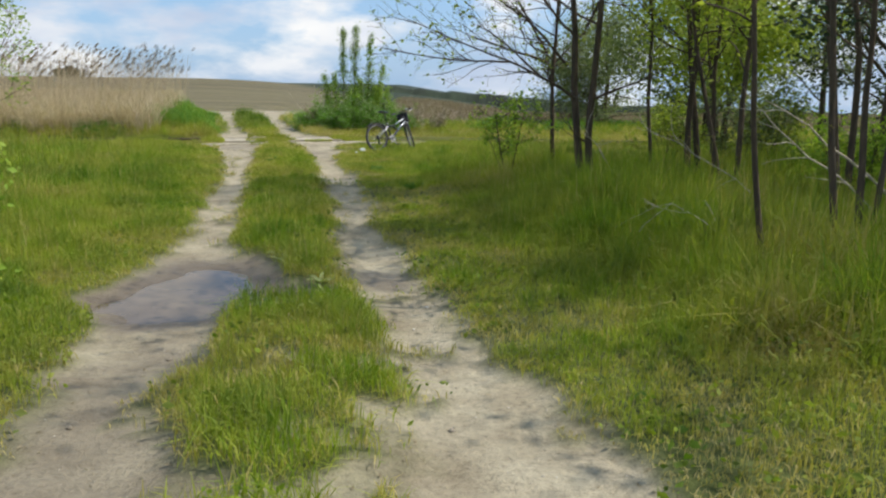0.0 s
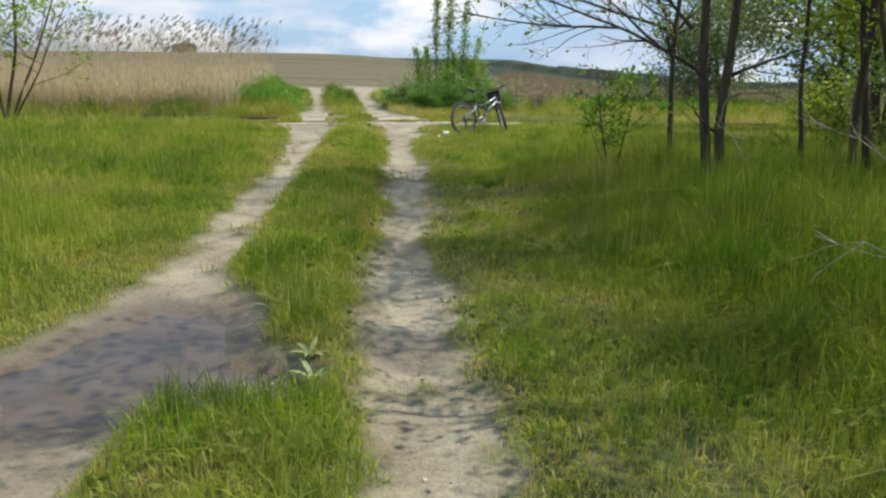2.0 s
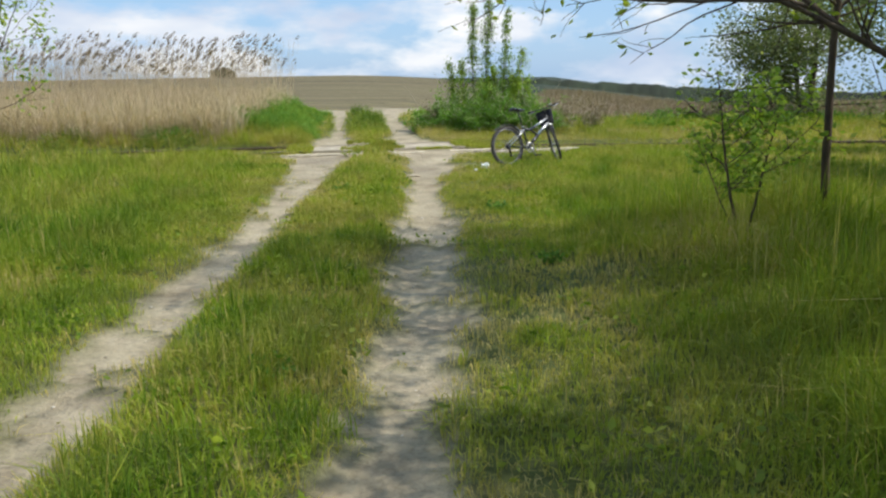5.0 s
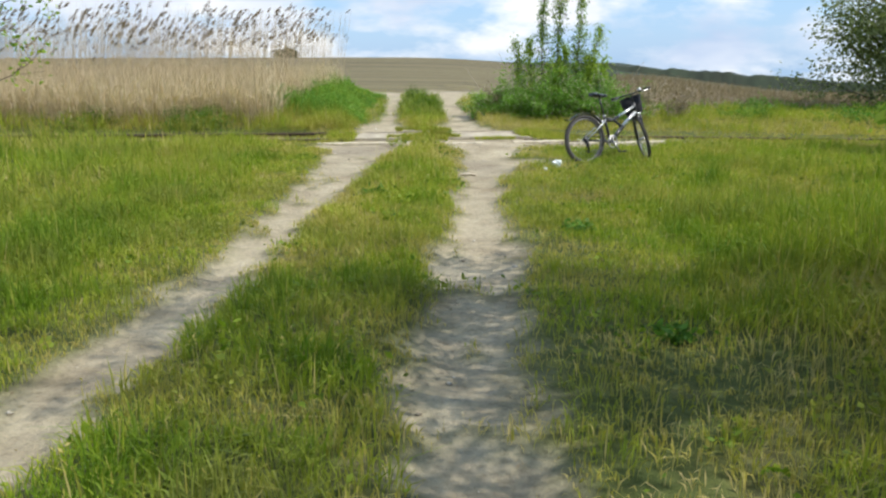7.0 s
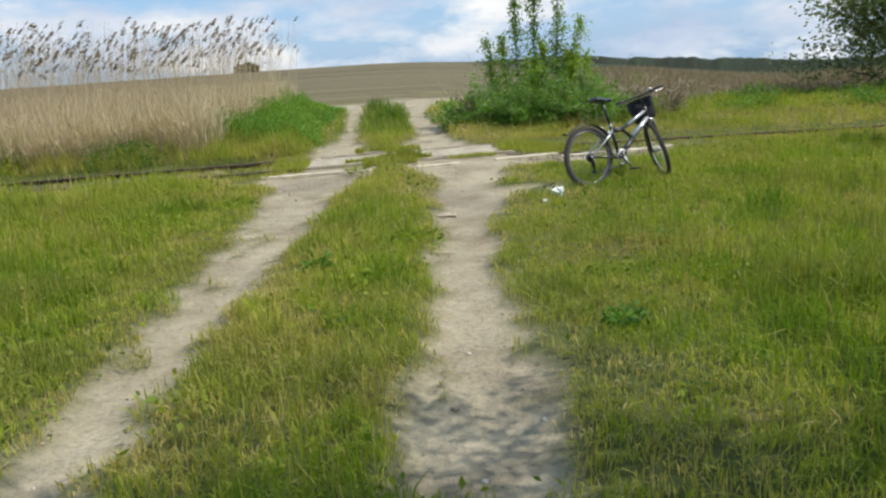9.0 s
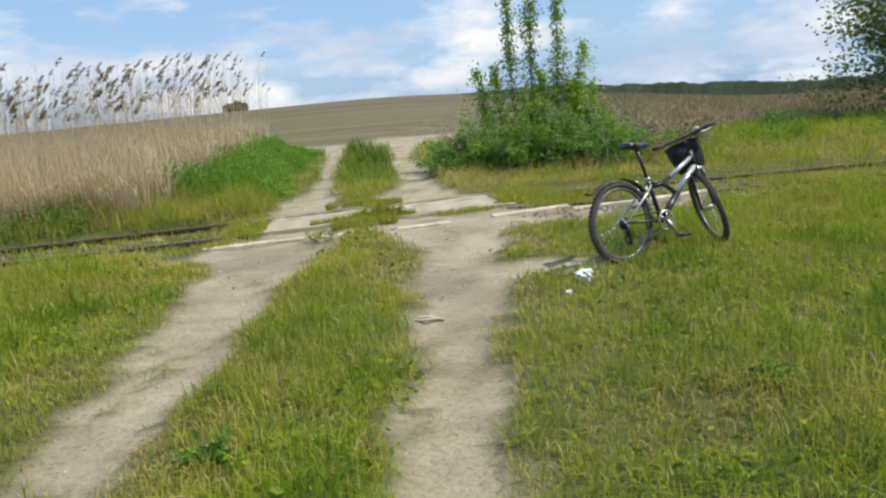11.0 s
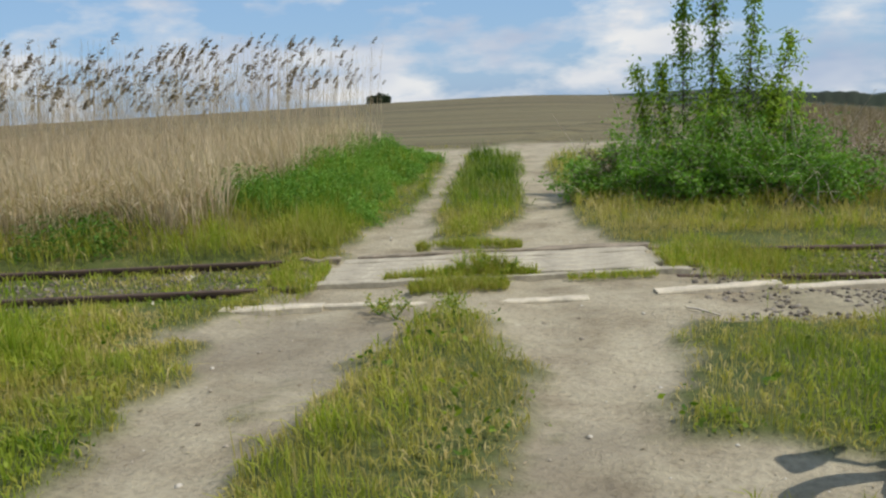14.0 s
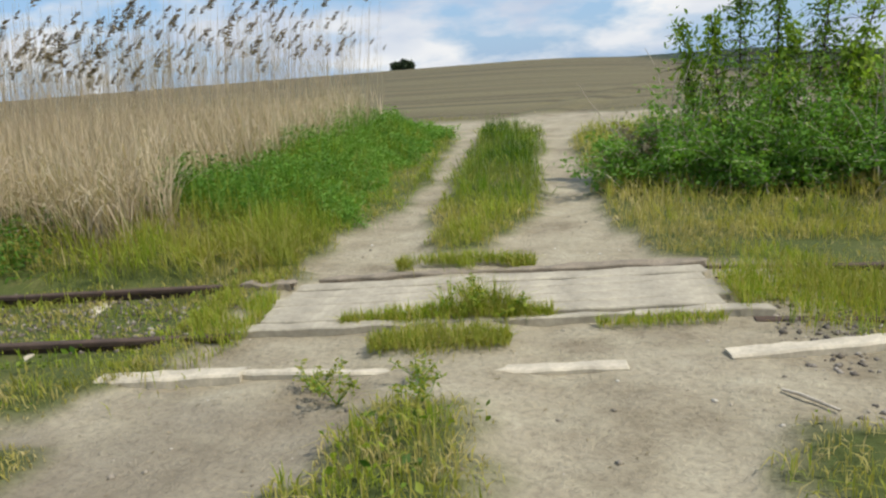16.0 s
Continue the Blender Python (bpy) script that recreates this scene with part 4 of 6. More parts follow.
tree("tree", 3.95, 12.3, [(-0.10, 0, 5.8, 0.06, -0.1, 0), (-0.04, 0.05, 6.0, 0.06, 0.12, 0.1), (-0.15, -0.02, 5.4, 0.045, 0.3, -0.15)], 23,
     "clump of dark stems with yellow-green spring leaves", LEAF_YELLOW, 66, 0.075, 0.15, 2.1, 11, GROVE, first=0.28, bare=2.3, low=0.35)
tree("tree", 4.15, 11.0, [(-0.08, 0, 5.6, 0.05, 0, 0), (-0.16, 0.03, 5.4, 0.04, -0.18, 0.1)], 24, "dark slender tree with yellow-green young leaves", LEAF_YELLOW, 62, 0.075, 0.15, 2.0, 11, GROVE, first=0.30, bare=2.3, low=0.35)
tree("tree", 3.35, 12.6, [(-0.06, 0, 5.8, 0.038, 0, 0)], 25, "thin young tree with sparse yellow-green leaves", LEAF_YELLOW, 55, 0.075, 0.15, 1.9, 12, GROVE, first=0.4, bare=2.7, low=0.1)
tree("tree", 2.62, 6.25, [(-0.28, 0.02, 5.6, 0.029, 0.06, 0)], 26, "thin crooked tree with dead lower branches", LEAF_YELLOW, 52, 0.07, 0.13, 1.9, 12, GROVE, first=0.38, bare=2.4, low=0.15)
tree("tree", 3.50, 6.95, [(-0.24, 0, 6.2, 0.038, 0.10, 0)], 27, "straight slender dark tree with few leaves", LEAF_YELLOW, 50, 0.07, 0.13, 1.9, 12, GROVE, first=0.38, bare=2.4, low=0.25)
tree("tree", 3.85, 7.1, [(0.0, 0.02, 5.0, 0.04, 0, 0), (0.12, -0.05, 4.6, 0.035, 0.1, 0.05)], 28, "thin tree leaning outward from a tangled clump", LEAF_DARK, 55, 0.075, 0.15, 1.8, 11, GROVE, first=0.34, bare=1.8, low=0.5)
# denser trees added beside the grove, mostly out of view, to shade the ground
tree("tree", 5.6, 4.5, [(0, 0, 6.6, 0.09, 0, 0), (0.1, 0.1, 6.2, 0.07, 0.2, 0.1)], 36, "leafy tree added beside the grove to cast shade", LEAF_YELLOW, 50, 0.095, 0.2, 2.6, 12, GROVE, first=0.25, twig_n=5)
tree("tree", 6.2, 8.6, [(0, 0, 7.0, 0.10, 0, 0), (-0.1, 0.1, 6.6, 0.07, -0.2, 0.1)], 37, "leafy tree added beside the grove to cast shade", LEAF_YELLOW, 12, 0.095, 0.2, 2.7, 12, GROVE, first=0.25, twig_n=5)
tree("tree", 6.6, 11.9, [(0, 0, 7.0, 0.10, 0, 0), (0.1, -0.1, 6.4, 0.07, 0.2, 0.1)], 38, "leafy tree added beside the grove to cast shade", LEAF_DARK, 60, 0.095, 0.2, 2.6, 12, GROVE, first=0.22, twig_n=5)
# added tree: its crown, above the view, throws shade on the ruts
tree("tree", 4.75, 9.3, [(-0.2, 0, 7.0, 0.06, 0, 0), (-0.05, 0.05, 6.6, 0.05, 0.15, 0.1)], 39, "slender tree added to shade the lane, its leafy crown leaning over", LEAF_YELLOW, 46, 0.085, 0.18, 2.6, 14, GROVE, side=(-0.5, 0.05, 0), first=0.5, bare=4.4, low=0.08, twig_n=6)
# two more unseen trees, added so their crowns darken the undergrowth
for x, y, seed in ((8.4, 6.4, 44), (8.7, 9.9, 45)):
    tree("tree", x, y, [(0, 0, 6.8, 0.10, 0, 0), (-0.1, 0.08, 6.2, 0.08, -0.2, 0.1)], seed, "leafy tree added beside the grove to cast shade", LEAF_YELLOW, 60, 0.095, 0.2, 2.7, 12, GROVE, first=0.2, twig_n=5)
for x, y, h, seed, leaf in ((4.4, 15.6, 1.3, 46, LEAF_YELLOW), (5.7, 14.6, 1.6, 47, LEAF_GREY), (6.9, 16.6, 1.5, 48, LEAF_YELLOW), (5.2, 10.2, 1.2, 49, LEAF_FRESH)):
    tree("shrub", x, y, [(0.35 * math.cos(q * 1.9), 0.35 * math.sin(q * 1.9), h * (0.8 + 0.1 * q), 0.015, 0.06 * q, 0.0) for q in range(4)], seed, "leafy young shrub in the grove's undergrowth", leaf, 80, 0.065, 0.08, 0.8, 9, "grove shrubs", first=0.1, twig_n=5, category="shrub")
# trees further back
BACK = "trees behind the grove"
tree("tree", 6.2, 18.0, [(0, 0, 5.2, 0.11, 0, 0), (0.12, 0.05, 4.8, 0.09, 0.2, 0.1)], 31, "bushy tree with fresh yellow-green foliage", LEAF_YELLOW, 130, 0.11, 0.22, 2.5, 13, BACK, first=0.2, twig_n=6)
tree("tree", 7.8, 23.5, [(0, 0, 5.5, 0.13, 0, 0), (-0.15, 0, 5.0, 0.10, -0.2, 0.2)], 32, "broad tree with pale grey-green leaves", LEAF_GREY, 120, 0.12, 0.24, 2.8, 13, BACK, first=0.15, twig_n=6)
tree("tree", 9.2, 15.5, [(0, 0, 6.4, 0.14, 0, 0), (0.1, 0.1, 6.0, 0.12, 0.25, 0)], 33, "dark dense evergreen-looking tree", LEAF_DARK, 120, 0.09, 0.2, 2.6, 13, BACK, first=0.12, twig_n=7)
tree("tree", 7.2, 35.6, [(0, 0, 4.8, 0.14, 0, 0), (-0.15, 0.1, 4.4, 0.11, -0.2, 0.1)], 34, "round-crowned tree with grey-green leaves by the fallow", LEAF_GREY, 90, 0.12, 0.26, 2.9, 20, BACK, first=0.02, twig_n=7, limb_up=0.1)
tree("tree", 11.5, 24.0, [(0, 0, 5.0, 0.12, 0, 0)], 35, "leafy tree at the edge of the fallow", LEAF_GREY, 110, 0.10, 0.24, 2.7, 13, BACK, first=0.12, twig_n=7)
# small ones beside the lane
tree("sapling", 1.06, 12.9, [(-0.12, 0, 1.55, 0.018, -0.02, 0), (0.12, 0.03, 1.5, 0.016, 0.03, 0.02), (-0.35, 0.1, 1.0, 0.012, -0.03, 0)], 41, "small leafy sapling in the grass", LEAF_FRESH, 70, 0.065, 0.06, 0.62, 9, first=0.42, twig_n=4, category="sapling")
tree("small_tree", -11.6, 18.2, [(0.12, 0, 5.4, 0.045, 0, 0), (0.40, -0.1, 4.8, 0.036, 0.05, 0), (-0.25, 0.1, 4.8, 0.038, -0.05, 0.05), (0.75, -0.1, 3.6, 0.026, 0.05, 0)], 42,
     "small multi-stemmed tree with sparse fresh leaves in the meadow", LEAF_FRESH, 38, 0.085, 0.10, 1.8, 10, first=0.33, twig_n=4)
tree("shrub", -2.72, 3.85, [(0.2, -0.1, 1.5, 0.02, 0, 0), (-0.2, 0.2, 1.6, 0.02, -0.1, 0.1), (0.1, 0.3, 1.5, 0.018, 0, 0.15), (-0.3, -0.2, 1.4, 0.018, -0.1, 0)], 43, "leafy hedge shrub at the lane's edge", LEAF_FRESH, 75, 0.045, 0.07, 0.62, 10, first=0.12, twig_n=4, category="shrub")


def build_elder():
    """Upright shoots hung with drooping leaf sprays, over a ragged mound of bramble."""
    rng = np.random.RandomState(51)
    root = thing("young_tree", -3.4, 28.9, "young multi-stemmed tree with upright fresh green shoots", "tree")
    shoots = [(-1.15, 0.1, 1.95), (-0.72, -0.1, 2.0), (-0.42, 0.2, 3.55), (0.10, 0.0, 3.65), (0.75, 0.1, 3.4), (1.22, 0.0, 2.35), (1.5, 0.2, 1.55), (0.05, -0.4, 1.45), (0.35, 0.4, 1.8), (1.0, -0.3, 1.6)]
    stems, sprays, pts, sz, tn = [], [], [], [], []
    for sx, sy, h in shoots:
        line = wander((sx * 0.6, sy * 0.5, 0), (sx * 0.16 + 0.03, sy * 0.1, 1), h, 0.016, 0.004, rng, 12, 0.022, 0.01)
        stems.append(line)
        tall = h > 3.0
        for k in range(250 if tall else 84):
            f = (0.30 + 0.7 * rng.rand()) if tall else (0.40 + 0.6 * rng.rand())
            p, r, d = along(line, f)
            a = rng.rand() * 2 * np.pi
            reach = (0.33 if tall else 0.34) * (0.15 + 0.95 * rng.rand()) * (1.15 - 0.6 * max(0.0, f - 0.6) / 0.4) * (0.8 + 0.4 * math.sin(9 * f + sx * 5))
            spray = wander(p, (np.cos(a), np.sin(a), 0.35), reach, 0.005, 0.002, rng, 6, 0.16, -0.17 if tall else -0.06)
            sprays.append(spray)
            for q in range(5 if tall else 8):
                pts.append(along(spray, 0.15 + 0.85 * rng.rand())[0] + rng.randn(3) * np.array((0.05, 0.05, 0.07)))
                sz.append(0.075 if tall else 0.082)
                tn.append((0.0 if tall else 0.28) + 0.5 * rng.rand())
    v, i, l = tube_mesh(stems, 6)
    mesh_object("trunk", v, i, l, BARK, root, smooth_faces=True)
    v, i, l = tube_mesh(sprays, 4)
    tagged(mesh_object("branchwork", v, i, l, BARK, root), kind="stuff")
    pts, tn = np.array(pts), np.array(tn)
    b = leaves(pts, np.array(sz) * (0.55 + 0.8 * rng.rand(len(pts))), tn, rng, 0.95, 0.42)
    tagged(mesh_object("crown", b[0], b[1], b[2], LEAF_FRESH, root, attrs={"tone": b[3]}), kind="stuff")
    # mound: many arching canes, leafy towards their ends, with hollows between them
    root = thing("bramble_bush", -3.45, 28.7, "dense low green bush at the foot of the young tree", "bush")
    canes, pts, tn = [], [], []
    for k in range(400):
        x = rng.uniform(-1.9, 2.3)
        y = rng.randn() * 0.38
        top = 1.32 * (1 - 0.45 * abs(x - 0.25) / 2.0) * (0.75 + 0.45 * float(vnoise(x, y, 1.6, 96))) * (0.7 + 0.5 * rng.rand())
        c = wander((x * 0.8, y, 0), (rng.randn() * 0.4 + 0.1 * x, rng.randn() * 0.35 - 0.15, 1), max(0.35, top * 1.45), 0.007, 0.002, rng, 9, 0.14, -0.13)
        canes.append(c)
        hue = rng.rand() * 0.5
        for q in range(rng.randint(70, 120)):
            g = 0.12 + 0.88 * rng.rand() ** 0.75
            pts.append(along(c, g)[0] + rng.randn(3) * np.array((0.06, 0.06, 0.045)))
            tn.append(hue + 0.55 * rng.rand() * g)
    pts, tn = np.array(pts), np.array(tn)
    up = pts[:, 2] > -0.02
    pts, tn = pts[up], tn[up]
    b = leaves(pts, 0.062 * (0.55 + 0.9 * rng.rand(len(pts))), tn, rng, 0.3, 0.44)
    tagged(mesh_object("foliage", b[0], b[1], b[2], NETTLE, root, attrs={"tone": b[3]}), kind="stuff")
    old = [wander((rng.uniform(-1.5, 1.8), rng.uniform(-0.5, 0.4), 0), (rng.randn() * 0.3, rng.randn() * 0.2, 1), rng.uniform(0.9, 1.75), 0.007, 0.003, rng, 6, 0.10) for _ in range(55)]
    v, i, l = tube_mesh(canes + old, 4)
    tagged(mesh_object("cane", v, i, l, DEADWOOD, root), kind="stuff")
    # bare brown shrubs on both flanks of the mound
    for x, y, h in ((-4.95, 28.55, 0.75), (-1.15, 28.9, 0.8), (-0.3, 29.4, 0.7)):
        tree("dry_shrub", x, y, [(0.3 * math.cos(q * 2.1), 0.3 * math.sin(q * 2.1), h * (0.8 + 0.1 * q), 0.012, 0.05 * q, 0.03 * q) for q in range(4)], 600 + int(h * 100) + int(abs(x) * 10), "brown twiggy shrub with dark dead leaves", WEED, 55, 0.05, 0.05, 0.5, 9, "dry shrubs", first=0.1, twig_n=5, category="shrub", bark=DEADWOOD)


build_elder()


# ---- far country ----
def build_far():
    rng = np.random.RandomState(61)
    # a lone tree on the crest
    x, y = -71.0, 150.0
    root = thing("field_tree", x, y, "dark round tree alone on the field crest", "tree", "", -0.75)
    d = rng.randn(2600, 3)
    d /= np.linalg.norm(d, axis=1, keepdims=True)
    lump = rng.randint(0, 4, 2600)
    off = np.array([(-1.8, 0, 2.2), (0.3, 0.3, 2.7), (2.0, 0, 2.1), (0, 0.2, 1.5)])[lump]
    p = off + d * np.array((1.7, 1.5, 1.4)) * (0.5 + 0.5 * rng.rand(2600))[:, None]
    b = leaves(p[p[:, 2] > 0], 0.55 * (0.6 + 0.8 * rng.rand((p[:, 2] > 0).sum())), rng.rand((p[:, 2] > 0).sum()), rng, 0.2, 0.7)
    mesh_object("crown", b[0], b[1], b[2], LEAF_DARK, root, attrs={"tone": b[3]})
    root.scale = (0.68, 0.68, 0.68)
    v, i, l = tube_mesh([wander((0, 0, -0.2), (0, 0, 1), 2.4, 0.3, 0.15, rng, 5, 0.03)], 7)
    mesh_object("trunk", v, i, l, BARK, root)
    # wooded rise far off, and hills behind it with haze painted into their colour
    for name, dist, e0, e1, mat, bumps, label in (("far_woods", 330.0, -0.42, -1.05, FAR_WOOD, 0.9, "distant dark green woods below the horizon"), ("hills", 2300.0, -0.40, -1.02, HAZE_TINT, 4.0, "hills on the horizon, tinted blue-green for haze")):
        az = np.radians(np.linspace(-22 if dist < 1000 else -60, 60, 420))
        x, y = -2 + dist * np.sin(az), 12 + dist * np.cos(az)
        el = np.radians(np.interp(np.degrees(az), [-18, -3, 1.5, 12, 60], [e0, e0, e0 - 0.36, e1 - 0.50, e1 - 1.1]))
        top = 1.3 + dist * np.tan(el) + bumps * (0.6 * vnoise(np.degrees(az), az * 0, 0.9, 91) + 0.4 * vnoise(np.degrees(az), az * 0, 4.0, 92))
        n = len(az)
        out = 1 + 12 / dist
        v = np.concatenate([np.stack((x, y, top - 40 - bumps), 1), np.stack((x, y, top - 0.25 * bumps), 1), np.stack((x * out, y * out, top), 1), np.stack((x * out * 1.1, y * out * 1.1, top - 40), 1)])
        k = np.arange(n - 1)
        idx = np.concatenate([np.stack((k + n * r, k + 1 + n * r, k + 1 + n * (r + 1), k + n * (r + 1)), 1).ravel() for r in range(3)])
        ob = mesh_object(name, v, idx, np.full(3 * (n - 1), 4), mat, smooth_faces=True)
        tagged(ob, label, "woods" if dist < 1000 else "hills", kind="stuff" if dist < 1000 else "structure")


build_far()


# ---- railway crossing ----
RUST = plain("rusty_steel", (0.085, 0.055, 0.04), 0.8, 0.3, 0.4, 9, 0.5, 0.003)
CONCRETE = plain("weathered_concrete", (0.45, 0.395, 0.30), 0.9, 0.0, 0.25, 5, 0.4, 0.003)
OLD_TIMBER = plain("dusty_timber", (0.34, 0.30, 0.225), 0.9, 0.0, 0.28, 4, 0.6, 0.005)
ROT_TIMBER = plain("rotten_timber", (0.22, 0.18, 0.13), 0.95, 0.0, 0.35, 7, 0.8, 0.008)


def zat(x, y):
    return float(height(np.array([float(x)]), np.array([float(y)]))[0])


def box_bm(length, width, thick, seed, rough=0.006, seg=6, bevel=0.008):
    """A worn bar along x, centred, its top at z = 0."""
    rng = np.random.RandomState(seed)
    bm = bmesh.new()
    rows = []
    for k in range(seg + 1):
        x = (k / seg - 0.5) * length
        j = rng.randn(6) * rough
        w, b = width / 2, bevel
        ring = [(x, -w + j[0], -thick), (x, -w + j[0], -b + j[1]), (x, -w + b + j[0], j[1]), (x, w - b + j[2], j[3]), (x, w + j[2], -b + j[3]), (x, w + j[2], -thick)]
        rows.append([bm.verts.new((a + (rng.randn() * rough * 2 if k in (0, seg) else 0), c, d)) for a, c, d in ring])
    for k in range(seg):
        for q in range(6):
            bm.faces.new((rows[k][q], rows[k + 1][q], rows[k + 1][(q + 1) % 6], rows[k][(q + 1) % 6]))
    bm.faces.new(rows[0][::-1]), bm.faces.new(rows[-1])
    bmesh.ops.recalc_face_normals(bm, faces=bm.faces)
    return bm


RAIL_ANGLE = math.degrees(math.atan2(UY, UX))


def lay(ob, u, v, z, turn=0.0, tilt=0.0):
    x, y = xy_of(u, v + 0.10)
    ob.matrix_basis = pose(x, y, z, tilt, 0, RAIL_ANGLE + turn)
    return ob


def build_track():
    root = new("railway_track")
    tagged(root, "overgrown rusty railway track crossing the lane", "railway track", kind="structure")
    prof = [(-0.055, -0.15), (-0.055, -0.138), (-0.012, -0.12), (-0.009, -0.045), (-0.034, -0.035), (-0.035, -0.008), (-0.028, 0.0), (0.028, 0.0), (0.035, -0.008), (0.034, -0.035), (0.009, -0.045), (0.012, -0.12), (0.055, -0.138), (0.055, -0.15)]
    for v, z in ((-0.18, -0.235), (1.07, -0.225)):
        for u0, u1 in ((-30, -1.52), (1.88, 34)):
            bm = bmesh.new()
            us = [u0 + (u1 - u0) * (k / 12) ** 1.5 if u0 > 0 else u0 + (u1 - u0) * k / 12 for k in range(13)]
            rows = [[bm.verts.new((q, a, b - 0.08 * float(smooth(1.5, 4.0, q)) - 0.02 * min(max(q - 4, 0), 14))) for a, b in prof] for q in us]
            for k in range(12):
                for q in range(len(prof)):
                    bm.faces.new((rows[k][q], rows[k + 1][q], rows[k + 1][(q + 1) % len(prof)], rows[k][(q + 1) % len(prof)]))
            bm.faces.new(rows[0][::-1]), bm.faces.new(rows[-1])
            bmesh.ops.recalc_face_normals(bm, faces=bm.faces)
            lay(part("rail", bm, RUST, root, "rusted steel rail", False), 0, v, z - (0.045 if u0 > 0 else 0.008))
    sleeper = None
    for k, u in enumerate([-2.35 - 0.68 * q for q in range(14)] + [2.6 + 0.68 * q for q in range(16)]):
        if sleeper is None:
            ob = sleeper = part("sleeper", box_bm(2.1, 0.22, 0.12, 3), CONCRETE, root, "grey concrete sleeper", False)
        else:
            ob = new("sleeper", sleeper.data)
            ob.parent = root
        lay(ob, u, 0.45, -0.368 - 0.08 * float(smooth(1.5, 4.0, u)) - 0.02 * max(u - 4, 0) + (0.045 if k in (1, 17) else 0.012 * math.sin(k * 2.1)), 90 + 3 * math.sin(k * 1.7))


build_track()


def build_deck():
    root = new("crossing_deck")
    tagged(root, "dusty timber planks laid between the rails of the crossing", "crossing deck", kind="structure")
    rng = np.random.RandomState(71)
    widths = [0.19, 0.20, 0.21, 0.19, 0.20]
    v = 0.03
    for k, w in enumerate(widths):
        bm = box_bm(3.22 + rng.uniform(-0.12, 0.05), w - 0.012, 0.10, 80 + k, 0.003, 18)
        lay(part("plank", bm, OLD_TIMBER, root, "", False), 0.2 + rng.uniform(-0.04, 0.04), v + w / 2, -0.246 + rng.uniform(-0.006, 0.006), rng.uniform(-0.25, 0.25))
        v += w
    # outer planks beside each rail, one with a frayed end
    bm = box_bm(3.55, 0.11, 0.10, 91, 0.009, 18)
    lay(part("plank", bm, OLD_TIMBER, root, "pale split edge plank", False), 0.25, -0.08, -0.238)
    bm = box_bm(3.1, 0.12, 0.10, 92, 0.008, 18)
    lay(part("plank", bm, ROT_TIMBER, root, "dark split edge plank", False), 0.32, 1.17, -0.240, -0.5)
    bm = box_bm(0.42, 0.15, 0.10, 93, 0.012, 6)
    lay(part("plank", bm, ROT_TIMBER, root, "short rotten plank end", False), -1.62, 1.02, -0.215, 4)


build_deck()


def kerb(u0, u1, v0, v1, z, seed, width=0.12):
    bm = box_bm(math.hypot(u1 - u0, v1 - v0), width, 0.14, seed, 0.003, 12, 0.012)
    ob = bpy.data.objects.new("kerb_stone", bpy.data.meshes.new("kerb_stone"))
    scene.collection.objects.link(ob)
    for f in bm.faces:
        f.smooth = False
    bm.to_mesh(ob.data)
    bm.free()
    ob.data.materials.append(CONCRETE)
    lay(ob, (u0 + u1) / 2, (v0 + v1) / 2, z, math.degrees(math.atan2(v1 - v0, u1 - u0)))
    tagged(ob, "pale flush concrete kerb set in the trodden dirt", "kerb", "kerbs of the crossing")
    return ob


kerb(-2.07, -1.20, -0.86, -0.82, -0.250, 101, 0.15)
kerb(-1.19, -0.32, -0.82, -0.89, -0.255, 102, 0.07)
kerb(-0.31, 1.00, -0.90, -0.91, -0.258, 103, 0.11)
kerb(1.56, 2.60, -0.80, -0.65, -0.258, 104, 0.13)
kerb(2.61, 4.60, -0.65, -0.48, -0.312, 105, 0.12)


# ---- small loose things ----
def pebbles(name, x, y, size, mat, label, rng, flat=0.6):
    n = len(x)
    base = np.array([(1, 0, 0), (0, 1, 0), (-1, 0, 0), (0, -1, 0), (0, 0, 1), (0, 0, -1)], float)
    tri = np.array([(0, 1, 4), (1, 2, 4), (2, 3, 4), (3, 0, 4), (1, 0, 5), (2, 1, 5), (3, 2, 5), (0, 3, 5)])
    v = base[None] * (0.7 + 0.6 * rng.rand(n, 6, 1)) * size[:, None, None]
    v[:, :, 2] *= flat
    a = rng.rand(n) * 6.28
    c, s = np.cos(a)[:, None], np.sin(a)[:, None]
    vx, vy = v[:, :, 0] * c - v[:, :, 1] * s, v[:, :, 0] * s + v[:, :, 1] * c
    z = height(x, y)
    v = np.stack((vx + x[:, None], vy + y[:, None], v[:, :, 2] + z[:, None] + 0.15 * size[:, None]), 2)
    idx = (tri[None] + (np.arange(n) * 6)[:, None, None]).ravel()
    ob = mesh_object(name, v.reshape(-1, 3), idx, np.full(n * 8, 3), mat)
    return tagged(ob, label, "stones", kind="stuff")


